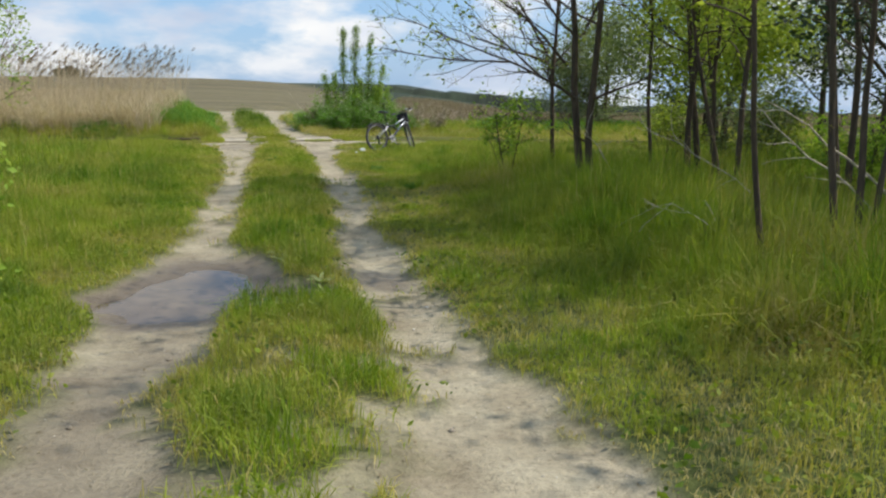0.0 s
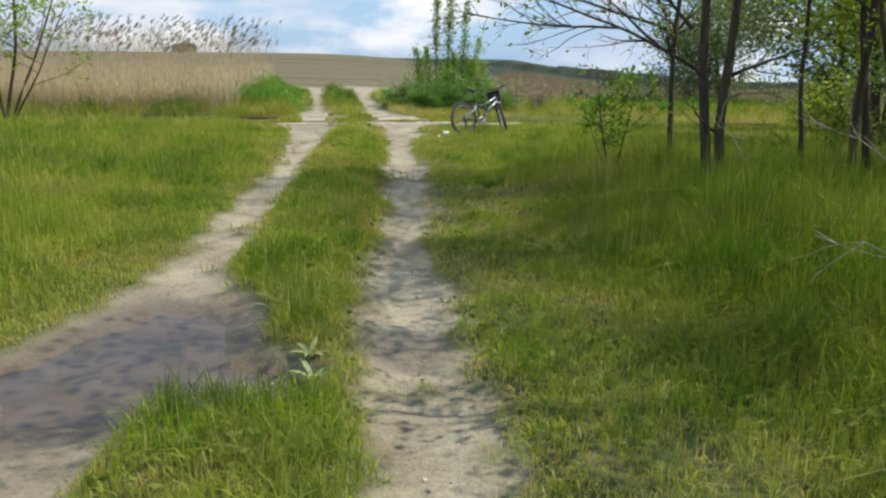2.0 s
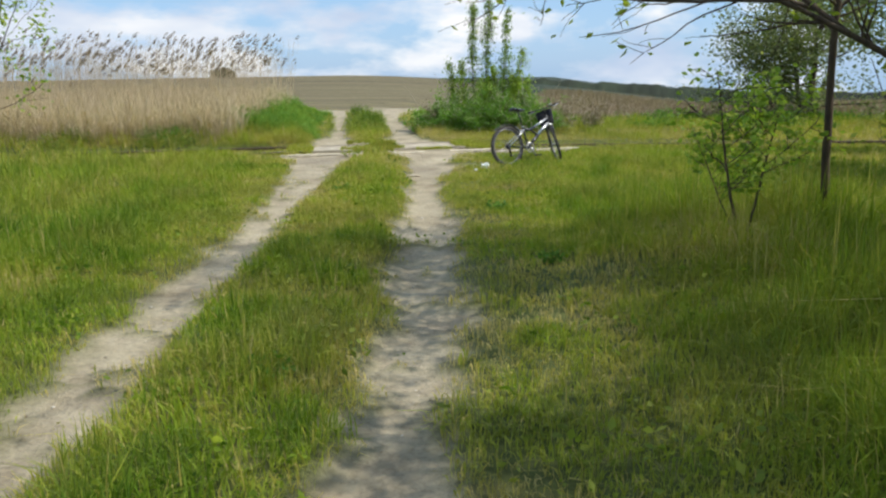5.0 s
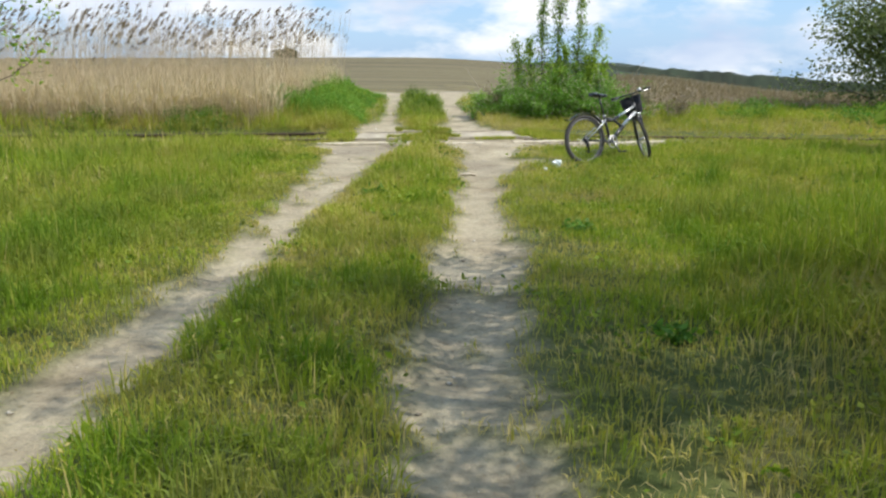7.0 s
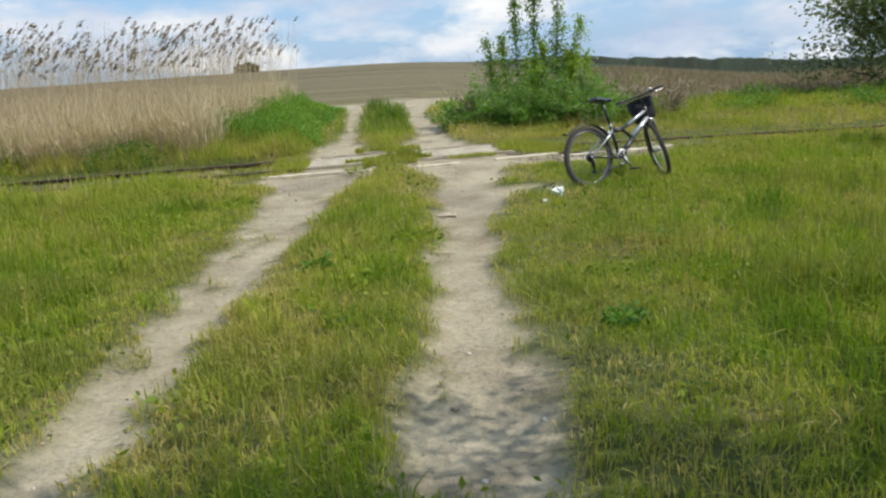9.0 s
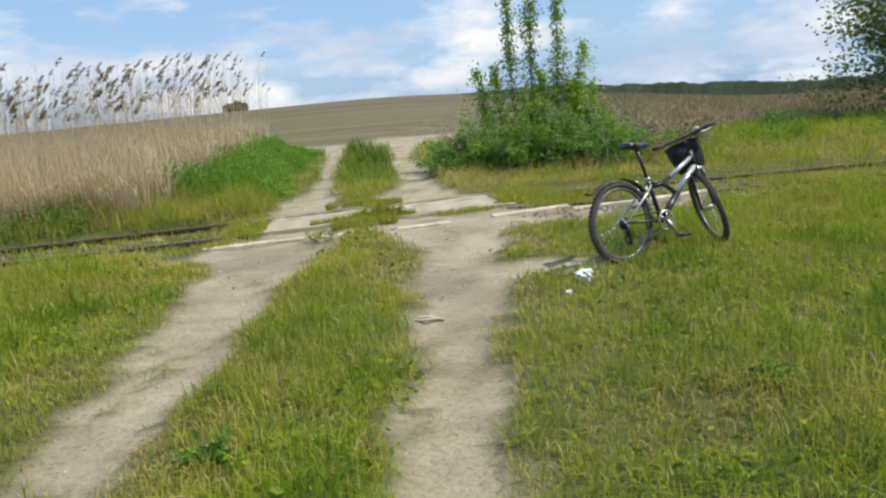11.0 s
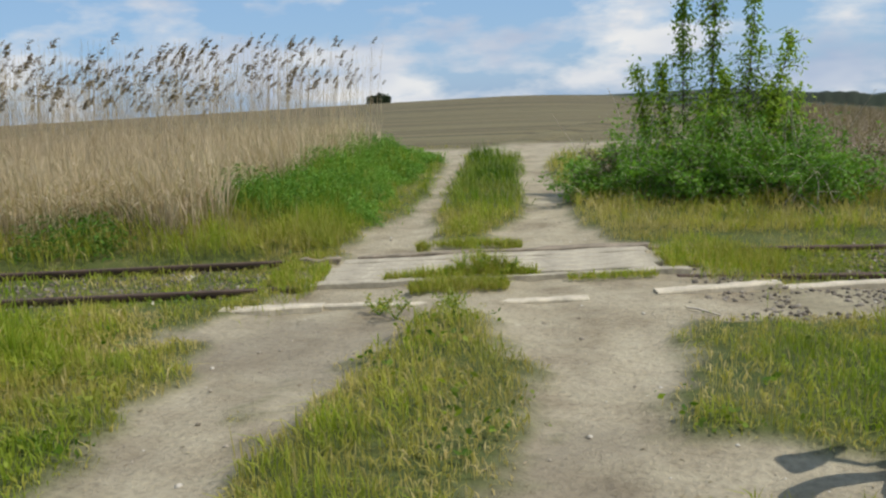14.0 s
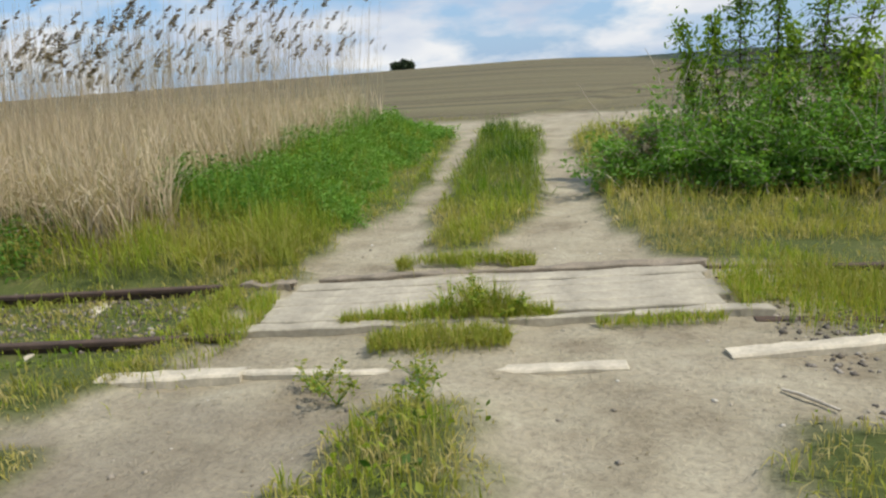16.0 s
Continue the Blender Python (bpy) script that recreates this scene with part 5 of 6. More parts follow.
def weed_plant(x, y, h, seed, n=5, wide=0.05, label="wiry green weed with small leaves on thin branches", mat=None, up=0.8, tint=0.3):
    """Branching stems from one root, small leaves along them."""
    rng = np.random.RandomState(seed)
    root = thing("weed", x, y, label, "weed", "single weeds on the crossing")
    lines = []
    for k in range(n):
        a = k / n * 6.28 + rng.rand()
        st = wander((0, 0, 0), (np.cos(a) * 0.6, np.sin(a) * 0.6, up), h * (0.6 + 0.5 * rng.rand()), 0.0035, 0.0015, rng, 6, 0.12, 0.02)
        lines.append(st)
        for q in range(4):
            p, r, d = along(st, 0.35 + 0.6 * rng.rand())
            lines.append(wander(p, d / np.linalg.norm(d) + rng.randn(3) * 0.5, h * 0.3, 0.002, 0.001, rng, 4, 0.15))
    v, i, l = tube_mesh(lines, 4)
    tagged(mesh_object("stems", v, i, l, NETTLE, root, attrs={"tone": np.full(len(v), 0.6)}), kind="stuff")
    p = crown_points(lines, 60, 0.012, rng, 0.15)
    b = leaves(p, wide * (0.5 + 0.8 * rng.rand(len(p))), tint + 0.4 * rng.rand(len(p)), rng, 0.1, 0.45)
    tagged(mesh_object("leaves", b[0], b[1], b[2], mat or NETTLE, root, attrs={"tone": b[3]}), kind="stuff")


for k, (x, y, h) in enumerate(((-5.34, 21.86, 0.20), (-5.12, 21.72, 0.24), (-4.78, 22.02, 0.18), (-4.92, 23.12, 0.30), (-4.72, 23.18, 0.24), (-5.02, 23.06, 0.2), (-4.62, 21.72, 0.2))):
    weed_plant(x, y, h, 700 + k, 6, 0.035, mat=GRASS)
for k, (x, y, h) in enumerate(((-1.28, 14.9, 0.16), (-3.5, 15.95, 0.13), (-1.8, 9.5, 0.15), (-0.55, 12.4, 0.12), (-1.0, 16.9, 0.14))):
    weed_plant(x, y, h, 720 + k, 8, 0.06, "low dark green broad-leaved weed in the grass", up=0.5, tint=0.0)


def dock_plant(x, y, seed, n=6):
    """A rosette of long pale leaves, arched and pointed."""
    rng = np.random.RandomState(seed)
    root = thing("dock_plant", x, y, "pale-leaved dock with long arched leaves beside the puddle", "weed", "docks by the puddle")
    for k in range(n):
        a, ln, w = k / n * 6.28 + rng.rand() * 0.7, rng.uniform(0.10, 0.19), rng.uniform(0.022, 0.036)
        rise = rng.uniform(0.5, 1.2)
        bm = bmesh.new()
        rows = []
        for q in range(6):
            f = q / 5
            r, z, half = ln * f, ln * rise * (f - 0.62 * f * f), w * math.sin(math.pi * (0.12 + 0.86 * f)) * 0.5
            cx, cy = r * math.cos(a), r * math.sin(a)
            sx, sy = -math.sin(a) * half, math.cos(a) * half
            rows.append([bm.verts.new((cx - sx, cy - sy, z + 0.006)), bm.verts.new((cx, cy, z)), bm.verts.new((cx + sx, cy + sy, z + 0.006))])
        for r0, r1 in zip(rows, rows[1:]):
            for q in (0, 1):
                bm.faces.new((r0[q], r0[q + 1], r1[q + 1], r1[q]))
        part("leaf", bm, DOCK, root)


DOCK = leafy("dock_leaf", [(0.0, (0.30, 0.36, 0.16)), (1.0, (0.34, 0.40, 0.18))], 0.35, 0.5, patch=0.5, patch_scale=9.0, patch_colour=(0.50, 0.46, 0.30))
for k, (x, y) in enumerate(((-1.45, 6.98), (-1.33, 7.08), (-1.02, 6.30), (-0.95, 6.12), (-1.12, 5.75), (-1.55, 7.2))):
    dock_plant(x, y, 740 + k)


def build_stones():
    rng = np.random.RandomState(73)
    m, t, b = material("pale_stone")
    geo = t.nodes.new("ShaderNodeNewGeometry")
    c = ramp_node(t, geo.outputs["Random Per Island"], [(0.0, (0.14, 0.115, 0.085)), (0.55, (0.33, 0.285, 0.22)), (1.0, (0.58, 0.54, 0.47))])
    link(t, c.outputs["Color"], b.inputs["Base Color"])
    b.inputs["Roughness"].default_value = 0.9
    x, y = scatter(16000, -11, 3.5, 2.0, 27, rng)
    keep = (dirt_mask(x, y) > 0.75) & (rng.rand(len(x)) < 0.45) & (puddle_field(x, y) > 1.3)
    x, y = x[keep], y[keep]
    pebbles("gravel", x, y, 0.003 + 0.018 * rng.rand(len(x)) ** 6 + 0.004 * rng.rand(len(x)), m, "small pale and brown stones pressed into the dirt", rng)
    dark, t2, b2 = material("brown_ballast")
    geo = t2.nodes.new("ShaderNodeNewGeometry")
    c = ramp_node(t2, geo.outputs["Random Per Island"], [(0.0, (0.07, 0.055, 0.042)), (0.7, (0.17, 0.145, 0.115)), (1.0, (0.33, 0.29, 0.24))])
    link(t2, c.outputs["Color"], b2.inputs["Base Color"])
    b2.inputs["Roughness"].default_value = 0.9
    # ballast by the rails
    n = 6000
    u = np.concatenate((rng.uniform(-9, -1.7, n), rng.uniform(1.9, 9, n)))
    v = rng.uniform(-1.6, 1.5, 2 * n)
    ok = fbm(u, v, 0.9, 88) + 0.35 * (np.abs(v - 0.45) < 0.6) > 0.12
    x, y = xy_of(u[ok], v[ok])
    pebbles("ballast", x, y, 0.010 + 0.022 * rng.rand(len(x)) ** 2, dark, "grey-brown railway ballast between tufts of grass", rng, 0.7)
    # crumbs of dark earth and plant litter
    n = 46000
    x, y = scatter(n, -9, 2.5, 2.0, 34, rng)
    mk = dirt_mask(x, y)
    keep = (mk > 0.25) & (rng.rand(n) < 0.12 + 0.75 * (mk < 0.85) + 0.5 * (fbm(x, y, 2.0, 89) > 0.25)) & (puddle_field(x, y) > 1.25)
    x, y = x[keep], y[keep]
    p = np.stack((x, y, height(x, y) + 0.004), 1)
    d = leaves(p, 0.012 + 0.03 * rng.rand(len(p)) ** 2, rng.rand(len(p)), rng, 0.0, 0.45)
    v = d[0].reshape(-1, 4, 3)
    v[:, :, 2] = p[:, 2:3] + np.abs(v[:, :, 2] - p[:, 2:3]) * 0.35
    ob = mesh_object("plant_litter", v.reshape(-1, 3), d[1], d[2], WEED, attrs={"tone": d[3]})
    tagged(ob, "crumbs of dead leaf and straw strewn over the ruts", "litter", kind="stuff")


build_stones()


def stick(name, line, label, mat, category="stick", sides=7):
    pts = np.array(line[0])
    c = pts[0].copy()
    v, i, l = tube_mesh([(pts - c, line[1])], sides)
    ob = mesh_object(name, v, i, l, mat, smooth_faces=True)
    ob.location = c
    return tagged(ob, label, category)


def build_sticks():
    rng = np.random.RandomState(75)
    z = zat(-2.9, 22.75) + 0.012
    stick("stick", (np.array([(-3.01, 22.46, z), (-2.93, 22.41, z + 0.006), (-2.84, 22.34, z + 0.004), (-2.76, 22.28, z)]), [0.008, 0.010, 0.009, 0.007]), "thin dry stick lying on the gravel", DEADWOOD)
    z = zat(-3.08, 18.5) + 0.012
    stick("stick", (np.array([(-3.16, 18.36, z), (-3.06, 18.30, z + 0.02), (-2.95, 18.29, z + 0.005)]), [0.014, 0.018, 0.012]), "short pale broken stick on the rut", DEADWOOD)
    stick("stick", (np.array([(-3.18, 18.30, z), (-3.06, 18.24, z + 0.02), (-2.98, 18.27, z + 0.02)]), [0.010, 0.012, 0.009]), "short pale broken stick on the rut", DEADWOOD)
    # dead branches leaning in the grove
    for a, b, r, s in (((3.25, 8.0, 1.35), (5.3, 8.6, -0.1), 0.020, 1), ((3.3, 8.3, 1.10), (4.9, 8.2, -0.1), 0.016, 2), ((1.95, 7.6, 0.42), (2.75, 6.3, -0.1), 0.007, 3), ((2.3, 9.3, 1.0), (4.1, 9.0, -0.1), 0.010, 4), ((1.8, 10.4, 0.95), (2.6, 11.4, -0.1), 0.012, 5)):
        a, b = np.array(a), np.array(b)
        f = np.linspace(0, 1, 9)[:, None]
        pts = b + (a - b) * f + rng.randn(9, 3) * 0.025 + np.array((0, 0, 0.12)) * np.sin(f * 3.1)
        side = [(pts, np.linspace(r, r * 0.25, 9))]
        for q in (3, 5, 6, 7):
            side.append(wander(pts[q], (a - b) + rng.randn(3) * 0.9, 0.35 + 0.3 * rng.rand(), r * 0.4, 0.002, rng, 5, 0.15))
        v, i, l = tube_mesh([(p - b, q) for p, q in side], 6)
        ob = mesh_object("dead_branch", v, i, l, DEADWOOD, smooth_faces=True)
        ob.location = b
        tagged(ob, "pale dead branch leaning among the grass stems", "branch", "dead branches")


build_sticks()


def build_paper():
    m, t, b = material("white_paper")
    co = t.nodes.new("ShaderNodeTexCoord")
    n = noise_node(t, 40, 4, 0.6, co.outputs["Object"])
    c = ramp_node(t, n.outputs["Fac"], [(0.35, (0.62, 0.68, 0.66)), (0.6, (0.82, 0.83, 0.80))])
    link(t, c.outputs["Color"], b.inputs["Base Color"])
    b.inputs["Roughness"].default_value = 0.7
    rng = np.random.RandomState(77)
    for x, y, s in ((-1.98, 19.05, 0.055), (-2.08, 18.62, 0.02)):
        bm = bmesh.new()
        bmesh.ops.create_icosphere(bm, subdivisions=3, radius=s)
        for v in bm.verts:
            k = 1 + 0.8 * noise.noise(v.co * (1.7 / s)) + 0.5 * noise.noise(v.co * (4.0 / s))
            v.co = Vector((v.co.x * k * 1.1, v.co.y * k * 0.9, v.co.z * k * 0.8))
        me = bpy.data.meshes.new("crumpled_paper")
        bm.to_mesh(me)
        bm.free()
        me.materials.append(m)
        ob = new("crumpled_paper", me)
        ob.location = (x, y, zat(x, y) + s * 0.5 + 0.04)
        tagged(ob, "crumpled white paper tissue dropped in the grass", "litter")


build_paper()


# ---- bicycle ----
BLACK_PAINT = plain("black_paint", (0.018, 0.019, 0.024), 0.35, 0.0, 0.3, 12, 0.05, 0.001)
SILVER = plain("silver_paint", (0.55, 0.57, 0.60), 0.35, 0.7, 0.12, 14, 0.05, 0.001)
STEEL = plain("dull_steel", (0.42, 0.42, 0.43), 0.4, 0.9, 0.2, 20, 0.1, 0.001)
DARK_STEEL = plain("grey_rim", (0.15, 0.15, 0.155), 0.45, 0.6, 0.3, 20, 0.1, 0.001)
RUBBER = plain("dusty_rubber", (0.045, 0.042, 0.04), 0.85, 0.0, 0.4, 16, 0.6, 0.003)
PLASTIC = plain("black_plastic", (0.014, 0.014, 0.018), 0.45, 0.0, 0.3, 20, 0.2, 0.001)
VINYL = plain("black_vinyl", (0.022, 0.024, 0.03), 0.28, 0.0, 0.3, 20, 0.2, 0.001)
CLOTH = plain("black_cloth", (0.012, 0.012, 0.017), 0.85, 0.0, 0.4, 30, 0.6, 0.003)


def tube_bm(pts, rad, sides=10, caps=True):
    v, i, l = tube_mesh([(np.array(pts, float), rad if hasattr(rad, "__len__") else [rad] * len(pts))], sides)
    bm = bmesh.new()
    vs = [bm.verts.new(p) for p in v]
    for q in range(0, len(i), 4):
        bm.faces.new([vs[k] for k in i[q:q + 4]])
    if caps:
        bm.faces.new(vs[:sides][::-1]), bm.faces.new(vs[-sides:])
    bmesh.ops.recalc_face_normals(bm, faces=bm.faces)
    return bm


def ring_bm(r, section, steps=48):
    """A ring in the xz plane from a section of (radius offset, y) points."""
    bm = bmesh.new()
    rows = []
    for k in range(steps):
        a = k / steps * 2 * math.pi
        rows.append([bm.verts.new(((r + o) * math.cos(a), y, (r + o) * math.sin(a))) for o, y in section])
    n = len(section)
    for k in range(steps):
        for q in range(n):
            bm.faces.new((rows[k][q], rows[(k + 1) % steps][q], rows[(k + 1) % steps][(q + 1) % n], rows[k][(q + 1) % n]))
    bmesh.ops.recalc_face_normals(bm, faces=bm.faces)
    return bm


def disc_bm(r, w, steps=24, hole=0.0):
    return ring_bm(0.0, [(max(hole, 0.002), -w / 2), (r, -w / 2), (r, w / 2), (max(hole, 0.002), w / 2)], steps)


def merge(*bms):
    out = bmesh.new()
    for b in bms:
        me = bpy.data.meshes.new("tmp")
        b.to_mesh(me)
        b.free()
        out.from_mesh(me)
        bpy.data.meshes.remove(me)
    return out


def moved(bm, m):
    bm.transform(m)
    return bm


def wheel(name, root, m, rear):
    w = new(name)
    w.parent = root
    w.matrix_basis = m
    sec = [(0.023 * math.cos(a), 0.024 * math.sin(a)) for a in [k / 8 * 6.2832 for k in range(8)]]
    tyre = ring_bm(0.313, sec, 56)
    knobs = [tyre]
    for k in range(56):
        a = k / 56 * 2 * math.pi
        for y in (-0.011, 0.011):
            b = bmesh.new()
            bmesh.ops.create_cube(b, size=1)
            aa = a + (0.03 if y > 0 else 0)
            b.transform(pose(0.335 * math.cos(aa), y, 0.335 * math.sin(aa), 0, -math.degrees(aa), 0) @ Matrix.Diagonal((0.008, 0.014, 0.016, 1)))
            knobs.append(b)
    part("tyre", merge(*knobs), RUBBER, w, "dusty black knobbly tyre", False)
    part("rim", ring_bm(0.282, [(-0.010, -0.009), (0.010, -0.012), (0.010, 0.012), (-0.010, 0.009)], 56), DARK_STEEL, w, "dull grey metal rim")
    sp = []
    for k in range(28):
        a = k / 28 * 2 * math.pi
        h = a + (0.5 if k % 2 else -0.5)
        sp.append(tube_bm([(0.02 * math.cos(h), 0.025 * (1 if k % 4 < 2 else -1), 0.02 * math.sin(h)), (0.274 * math.cos(a), 0, 0.274 * math.sin(a))], 0.0011, 4, False))
    tagged(part("spokes", merge(*sp), STEEL, w, "thin steel spokes"), kind="stuff")
    part("hub", tube_bm([(0, -0.05, 0), (0, -0.03, 0), (0, 0.03, 0), (0, 0.05, 0)], [0.010, 0.02, 0.02, 0.010], 12), STEEL, w)
    if rear:
        part("cassette", merge(*[moved(disc_bm(0.052 - 0.006 * k, 0.003, 20), pose(0, -0.028 - 0.005 * k, 0)) for k in range(5)]), PLASTIC, w, "dark sprocket cassette")
    return w


def build_bicycle():
    rx, ry = -1.66, 19.68
    root = new("bicycle")
    root.matrix_basis = pose(rx, ry, zat(rx, ry) - 0.015, 0, 0, 43.5) @ pose(0, 0, 0, -8.0, 1.5, 0) @ Matrix.Scale(1.045, 4)
    tagged(root, "silver and black bicycle with black basket parked in the grass", "bicycle")
    R = 0.336
    wheel("rear_wheel", root, pose(0, 0, R), True)
    P = lambda x, z, y=0.0: (x, y, z)
    part("down_tube", tube_bm([P(0.91, 0.71), P(0.67, 0.51)], [0.026, 0.028], 12), SILVER, root, "silver upper half of the frame tube")
    part("lower_tube", tube_bm([P(0.672, 0.512), P(0.45, 0.30)], [0.029, 0.027], 12), BLACK_PAINT, root, "black lower frame tube")
    for k, (a, b) in enumerate(((0.28, 0.36), (0.42, 0.66))):
        q0, q1 = Vector(P(0.91, 0.71)), Vector(P(0.67, 0.51))
        c = q0.lerp(q1, (a + b) / 2)
        for side in (-1, 1):
            part("lettering_bar", moved(box_bm((b - a) * 0.31, 0.014, 0.003, 5 + k, 0.0, 1, 0.001), Matrix.Translation((c.x, side * 0.0285, c.z)) @ pose(0, 0, 0, 90 if side < 0 else -90, 0, 0) @ pose(0, 0, 0, 0, 0, 40 if side < 0 else -40)), BLACK_PAINT, root, "dark lettering bar on the tube", False)
    part("top_tube", tube_bm([P(0.885, 0.79), P(0.60, 0.645)], [0.019, 0.019], 12), SILVER, root, "silver top tube")
    part("top_tube_rear", tube_bm([P(0.602, 0.646), P(0.48, 0.60), P(0.355, 0.59)], [0.0195, 0.02, 0.02], 12), BLACK_PAINT, root, "black rear top tube")
    part("curved_strut", tube_bm([P(0.36, 0.62), P(0.46, 0.615), P(0.55, 0.58), P(0.62, 0.53), P(0.66, 0.49)], [0.018] * 5, 10), BLACK_PAINT, root)
    part("seat_tube", tube_bm([P(0.445, 0.295), P(0.345, 0.66)], [0.019, 0.018], 12), BLACK_PAINT, root)
    part("seat_post", tube_bm([P(0.345, 0.655), P(0.268, 0.905)], [0.0135, 0.0135], 10), BLACK_PAINT, root)
    part("seat_clamp", tube_bm([P(0.351, 0.645), P(0.343, 0.672)], 0.022, 10), STEEL, root)
    # saddle: a loft of rounded sections
    bm = bmesh.new()
    secs = [(0.12, 0.062, 0.020), (0.14, 0.078, 0.028), (0.19, 0.080, 0.032), (0.25, 0.058, 0.030), (0.31, 0.034, 0.026), (0.37, 0.022, 0.022), (0.40, 0.014, 0.016)]
    rows = []
    for x, w, h in secs:
        rows.append([bm.verts.new((x, w * math.cos(a), 0.935 + (0.012 if x < 0.2 else 0.0) + h * math.sin(a) * (1.0 if math.sin(a) > 0 else 1.1))) for a in [k / 12 * 6.2832 for k in range(12)]])
    for a, b in zip(rows, rows[1:]):
        for q in range(12):
            bm.faces.new((a[q], a[(q + 1) % 12], b[(q + 1) % 12], b[q]))
    bm.faces.new(rows[0]), bm.faces.new(rows[-1][::-1])
    bmesh.ops.recalc_face_normals(bm, faces=bm.faces)
    part("saddle", bm, VINYL, root, "glossy black saddle")
    for s in (-1, 1):
        part("chain_stay", tube_bm([(0.44, 0.02 * s, 0.30), (0.30, 0.045 * s, 0.315), (0.0, 0.06 * s, R)], [0.011, 0.010, 0.008], 8), BLACK_PAINT, root)
        part("seat_stay", tube_bm([(0.355, 0.018 * s, 0.60), (0.27, 0.05 * s, 0.54), (0.0, 0.06 * s, R)], [0.010, 0.010, 0.008], 8), SILVER, root, "silver seat stay")
        part("rear_brake_arm", tube_bm([(0.285, 0.045 * s, 0.50), (0.27, 0.048 * s, 0.60)], [0.012, 0.008], 8), STEEL, root)
    # mudguard above the rear tyre
    arc = [(0.37 * math.cos(radians(a)), 0.37 * math.sin(radians(a)) + R) for a in range(38, 142, 8)]
    arc += [(arc[-1][0] - 0.07, arc[-1][1] + 0.02)]
    bm = bmesh.new()
    rows = [[bm.verts.new((x, y, z - abs(y) * 0.25)) for y in (-0.028, -0.012, 0.012, 0.028)] for x, z in arc]
    low = [[bm.verts.new((x, y, z - abs(y) * 0.25 - 0.003)) for y in (-0.028, -0.012, 0.012, 0.028)] for x, z in arc]
    for k in range(len(arc) - 1):
        for q in range(3):
            bm.faces.new((rows[k][q], rows[k + 1][q], rows[k + 1][q + 1], rows[k][q + 1]))
            bm.faces.new((low[k][q + 1], low[k + 1][q + 1], low[k + 1][q], low[k][q]))
        for q in (0, 3):
            bm.faces.new((rows[k][q], low[k][q], low[k + 1][q], rows[k + 1][q]))
    part("mudguard", bm, PLASTIC, root, "short dark rear mudguard")
    part("mudguard_stay", tube_bm([(0.30, 0, 0.60), (0.20, 0, 0.66)], 0.006, 6), STEEL, root)
    # drive
    part("chainring", merge(moved(disc_bm(0.088, 0.004, 36, 0.068), pose(0.445, -0.055, 0.30)), *[moved(box_bm(0.07, 0.016, 0.004, k, 0, 1, 0.002), pose(0.445, -0.055, 0.30) @ pose(0, 0, 0, 0, 72 * k, 0) @ pose(0.035, 0, 0, 90, 0, 0)) for k in range(5)]), STEEL, root, "silver chainring with spider arms")
    part("bottom_bracket", tube_bm([(0.445, -0.06, 0.30), (0.445, 0.06, 0.30)], 0.022, 12), BLACK_PAINT, root)
    for s, a in ((-1, -55), (1, 125)):
        ex, ez = 0.445 + 0.17 * math.cos(radians(a)), 0.30 + 0.17 * math.sin(radians(a))
        crank = part("crank", tube_bm([(0.445, 0.068 * s, 0.30), (ex, 0.08 * s, ez)], [0.013, 0.010], 8), STEEL, root, "silver crank arm")
        pe = merge(moved(box_bm(0.09, 0.025, 0.02, 4, 0, 1, 0.003), pose(ex, 0.105 * s, ez + 0.01)), moved(box_bm(0.09, 0.025, 0.02, 5, 0, 1, 0.003), pose(ex, 0.16 * s, ez + 0.01)), tube_bm([(ex, 0.08 * s, ez), (ex, 0.175 * s, ez)], 0.011, 8))
        part("pedal", pe, PLASTIC, crank, "black pedal", False)
    ch = [(0.445 + 0.085 * math.cos(radians(a)), -0.05, 0.30 + 0.085 * math.sin(radians(a))) for a in range(100, -101, -20)]
    part("chain", tube_bm([(0.0, -0.04, R + 0.04)] + ch + [(0.03, -0.045, R - 0.16), (-0.01, -0.045, R - 0.17), (0.0, -0.04, R - 0.04)], 0.005, 6), PLASTIC, root, "dark oily chain")
    part("derailleur", merge(tube_bm([(0, -0.05, R), (0.015, -0.055, R - 0.07), (0.03, -0.05, R - 0.16)], [0.018, 0.016, 0.010], 8), moved(disc_bm(0.022, 0.012, 14), pose(0.015, -0.045, R - 0.09)), moved(disc_bm(0.022, 0.012, 14), pose(0.025, -0.045, R - 0.16))), PLASTIC, root, "black rear derailleur")
    part("kickstand", tube_bm([(0.36, 0.05, 0.30), (0.33, 0.13, 0.15), (0.30, 0.205, 0.03)], [0.009, 0.008, 0.008], 8), STEEL, root, "steel kickstand")
    # steered front end
    axis0, ax = Vector((0.905, 0, 0.74)), Vector((-0.30, 0, 0.954)).normalized()
    steer = Matrix.Translation(axis0) @ Matrix.Rotation(radians(60), 4, ax) @ Matrix.Translation(-axis0)
    part("head_tube", tube_bm([(0.872, 0, 0.84), (0.925, 0, 0.675)], 0.024, 12), BLACK_PAINT, root)
    wheel("front_wheel", root, steer @ pose(1.06, 0, R), False)
    for s in (-1, 1):
        part("fork_leg", moved(tube_bm([(0.945, 0.055 * s, 0.66), (0.98, 0.056 * s, 0.56), (1.06, 0.056 * s, R)], [0.017, 0.016, 0.011], 10), steer), BLACK_PAINT, root)
        part("front_brake_arm", moved(tube_bm([(0.985, 0.045 * s, 0.60), (0.975, 0.03 * s, 0.68)], [0.012, 0.008], 8), steer), SILVER, root)
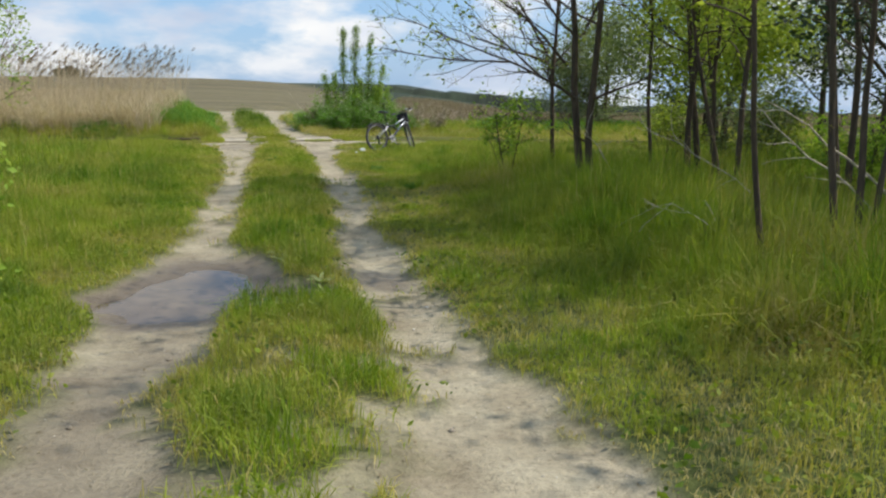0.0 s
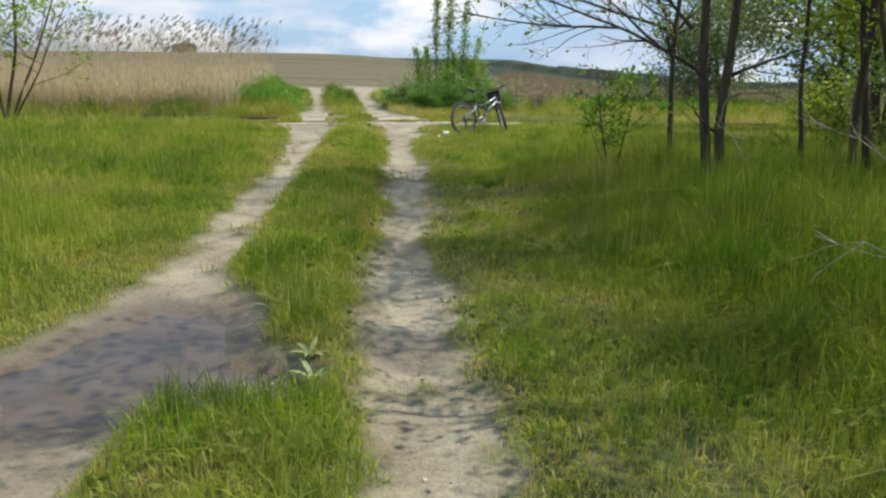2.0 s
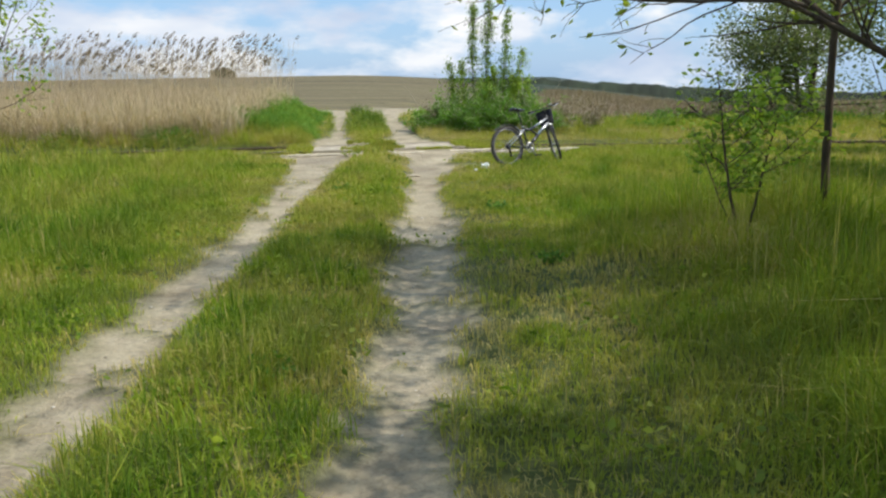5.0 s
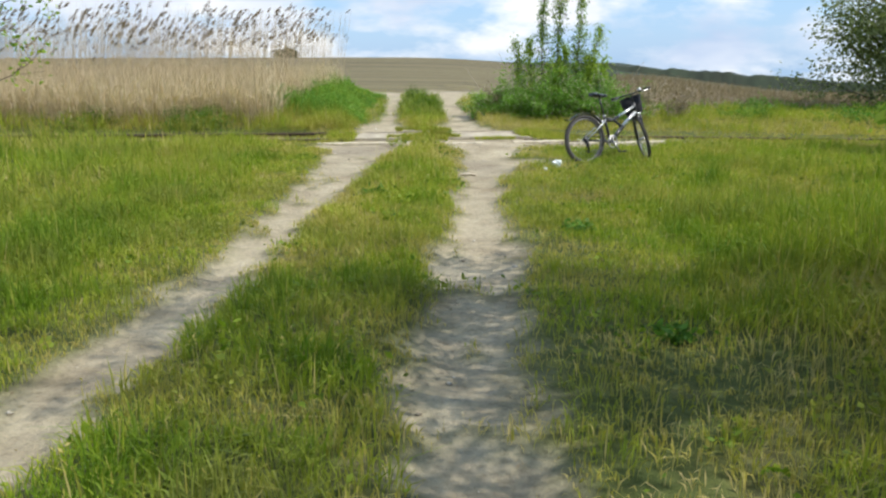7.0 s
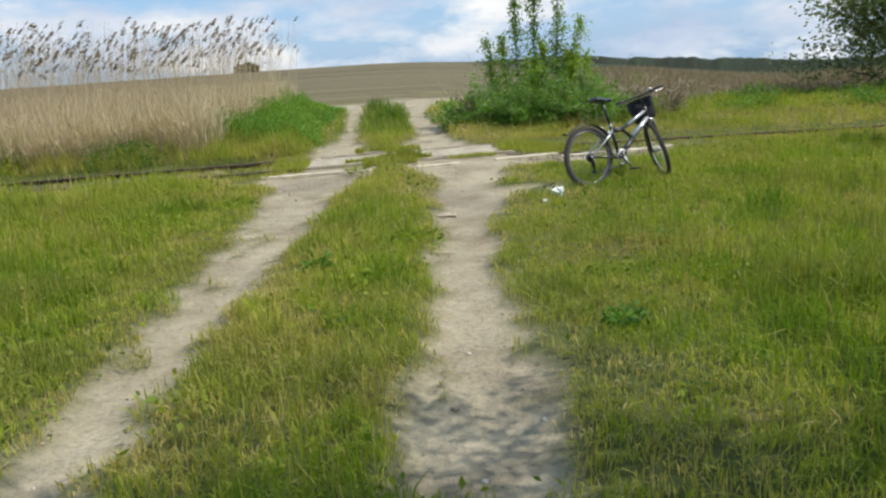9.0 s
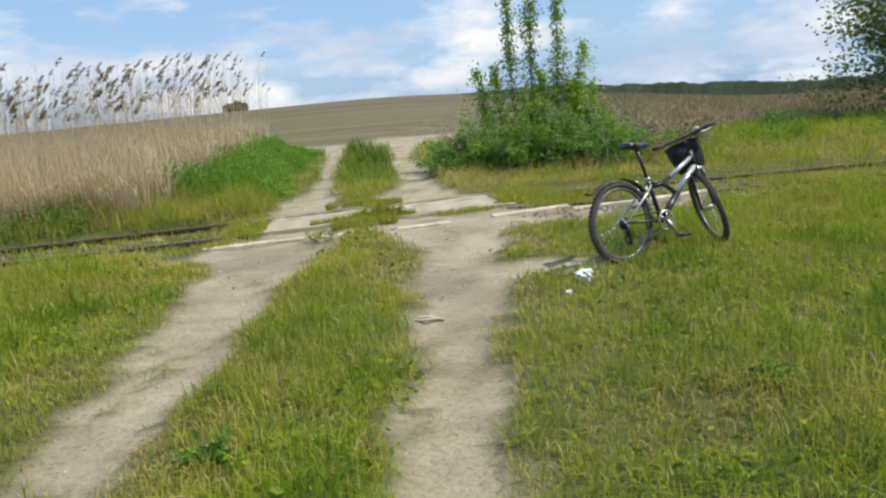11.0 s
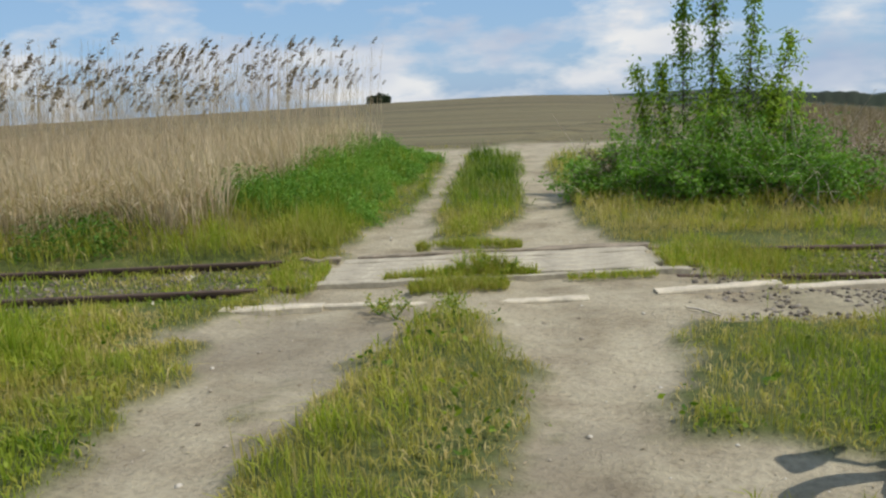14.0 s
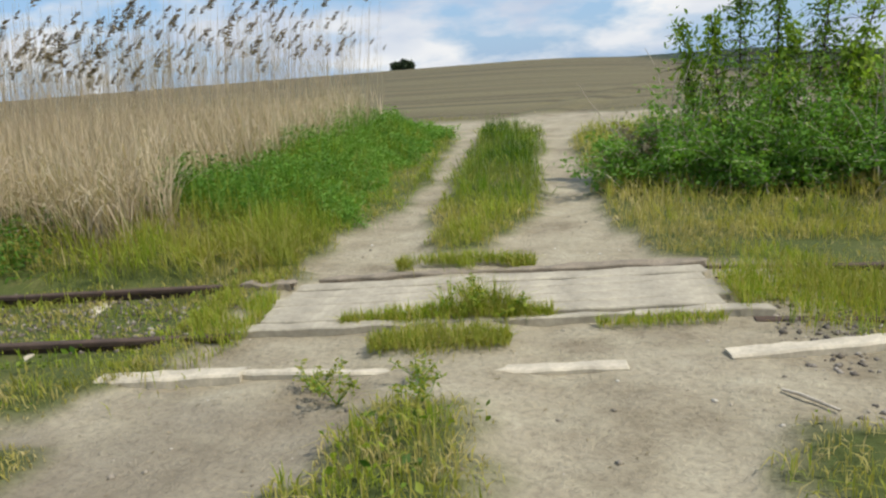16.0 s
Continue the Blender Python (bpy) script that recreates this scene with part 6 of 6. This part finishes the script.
    part("fork_crown", moved(tube_bm([(0.94, -0.065, 0.668), (0.935, 0, 0.69), (0.94, 0.065, 0.668)], [0.018, 0.026, 0.018], 10), steer), SILVER, root, "silver fork crown")
    part("stem", moved(tube_bm([(0.868, 0, 0.845), (0.85, 0, 0.92), (0.88, 0, 0.965)], [0.015, 0.016, 0.016], 10), steer), BLACK_PAINT, root)
    bar = part("handlebar", moved(tube_bm([(0.83, -0.27, 0.97), (0.86, -0.14, 0.97), (0.88, 0, 0.965), (0.86, 0.14, 0.97), (0.83, 0.27, 0.97)], 0.011, 10), steer), BLACK_PAINT, root, "flat black handlebar")
    for s in (-1, 1):
        part("grip", moved(tube_bm([(0.826, 0.285 * s, 0.97), (0.850, 0.18 * s, 0.97)], [0.017, 0.016], 10), steer), RUBBER, bar, "black rubber grip")
        part("brake_lever", moved(tube_bm([(0.865, 0.15 * s, 0.965), (0.90, 0.18 * s, 0.955), (0.878, 0.27 * s, 0.955)], [0.008, 0.008, 0.006], 8), steer), STEEL, bar, "silver brake lever")
        part("cable", moved(tube_bm([(0.89, 0.15 * s, 0.96), (0.99, 0.10 * s, 0.96), (0.98, 0.04 * s, 0.85), (0.95, 0.02 * s, 0.70)], 0.003, 6), steer), PLASTIC, bar)
    bell = bmesh.new()
    bmesh.ops.create_uvsphere(bell, u_segments=14, v_segments=8, radius=0.028)
    part("bell", moved(moved(bell, Matrix.Diagonal((1, 1, 0.6, 1))), steer @ pose(0.855, -0.13, 0.992)), SILVER, bar, "pale bell")
    # basket: a tapered open bag with a rim
    bm = bmesh.new()
    lv = [(0.74, 0.090, 0.125), (0.76, 0.105, 0.14), (0.88, 0.125, 0.16), (0.985, 0.135, 0.17), (0.985, 0.122, 0.157), (0.88, 0.112, 0.147), (0.77, 0.095, 0.125)]
    rows = []
    for z, a, b in lv:
        ring = []
        for k in range(20):
            t = k / 20 * 2 * math.pi
            cx, cy = math.cos(t), math.sin(t)
            f = 1 / max(abs(cx) ** 4 + abs(cy) ** 4, 1e-6) ** 0.25
            ring.append(bm.verts.new((1.00 + a * 0.80 * cx * f * (1 + 0.03 * math.sin(5 * t + z * 20)), 0.0 + b * 0.85 * cy * f, z - 0.05 + 0.008 * math.sin(3 * t))))
        rows.append(ring)
    for a, b in zip(rows, rows[1:]):
        for q in range(20):
            bm.faces.new((a[q], a[(q + 1) % 20], b[(q + 1) % 20], b[q]))
    bm.faces.new(rows[0][::-1]), bm.faces.new(rows[-1])
    bmesh.ops.recalc_face_normals(bm, faces=bm.faces)
    basket = part("basket", moved(bm, steer), CLOTH, root, "black cloth handlebar basket")
    part("rim_band", moved(ring_bm(0.0, [(0.142, -0.006), (0.150, -0.006), (0.150, 0.006), (0.142, 0.006)], 32), steer @ pose(1.00, 0.0, 0.935, 90, 0, 0) @ Matrix.Diagonal((0.84, 1, 1.05, 1))), PLASTIC, basket)


build_bicycle()
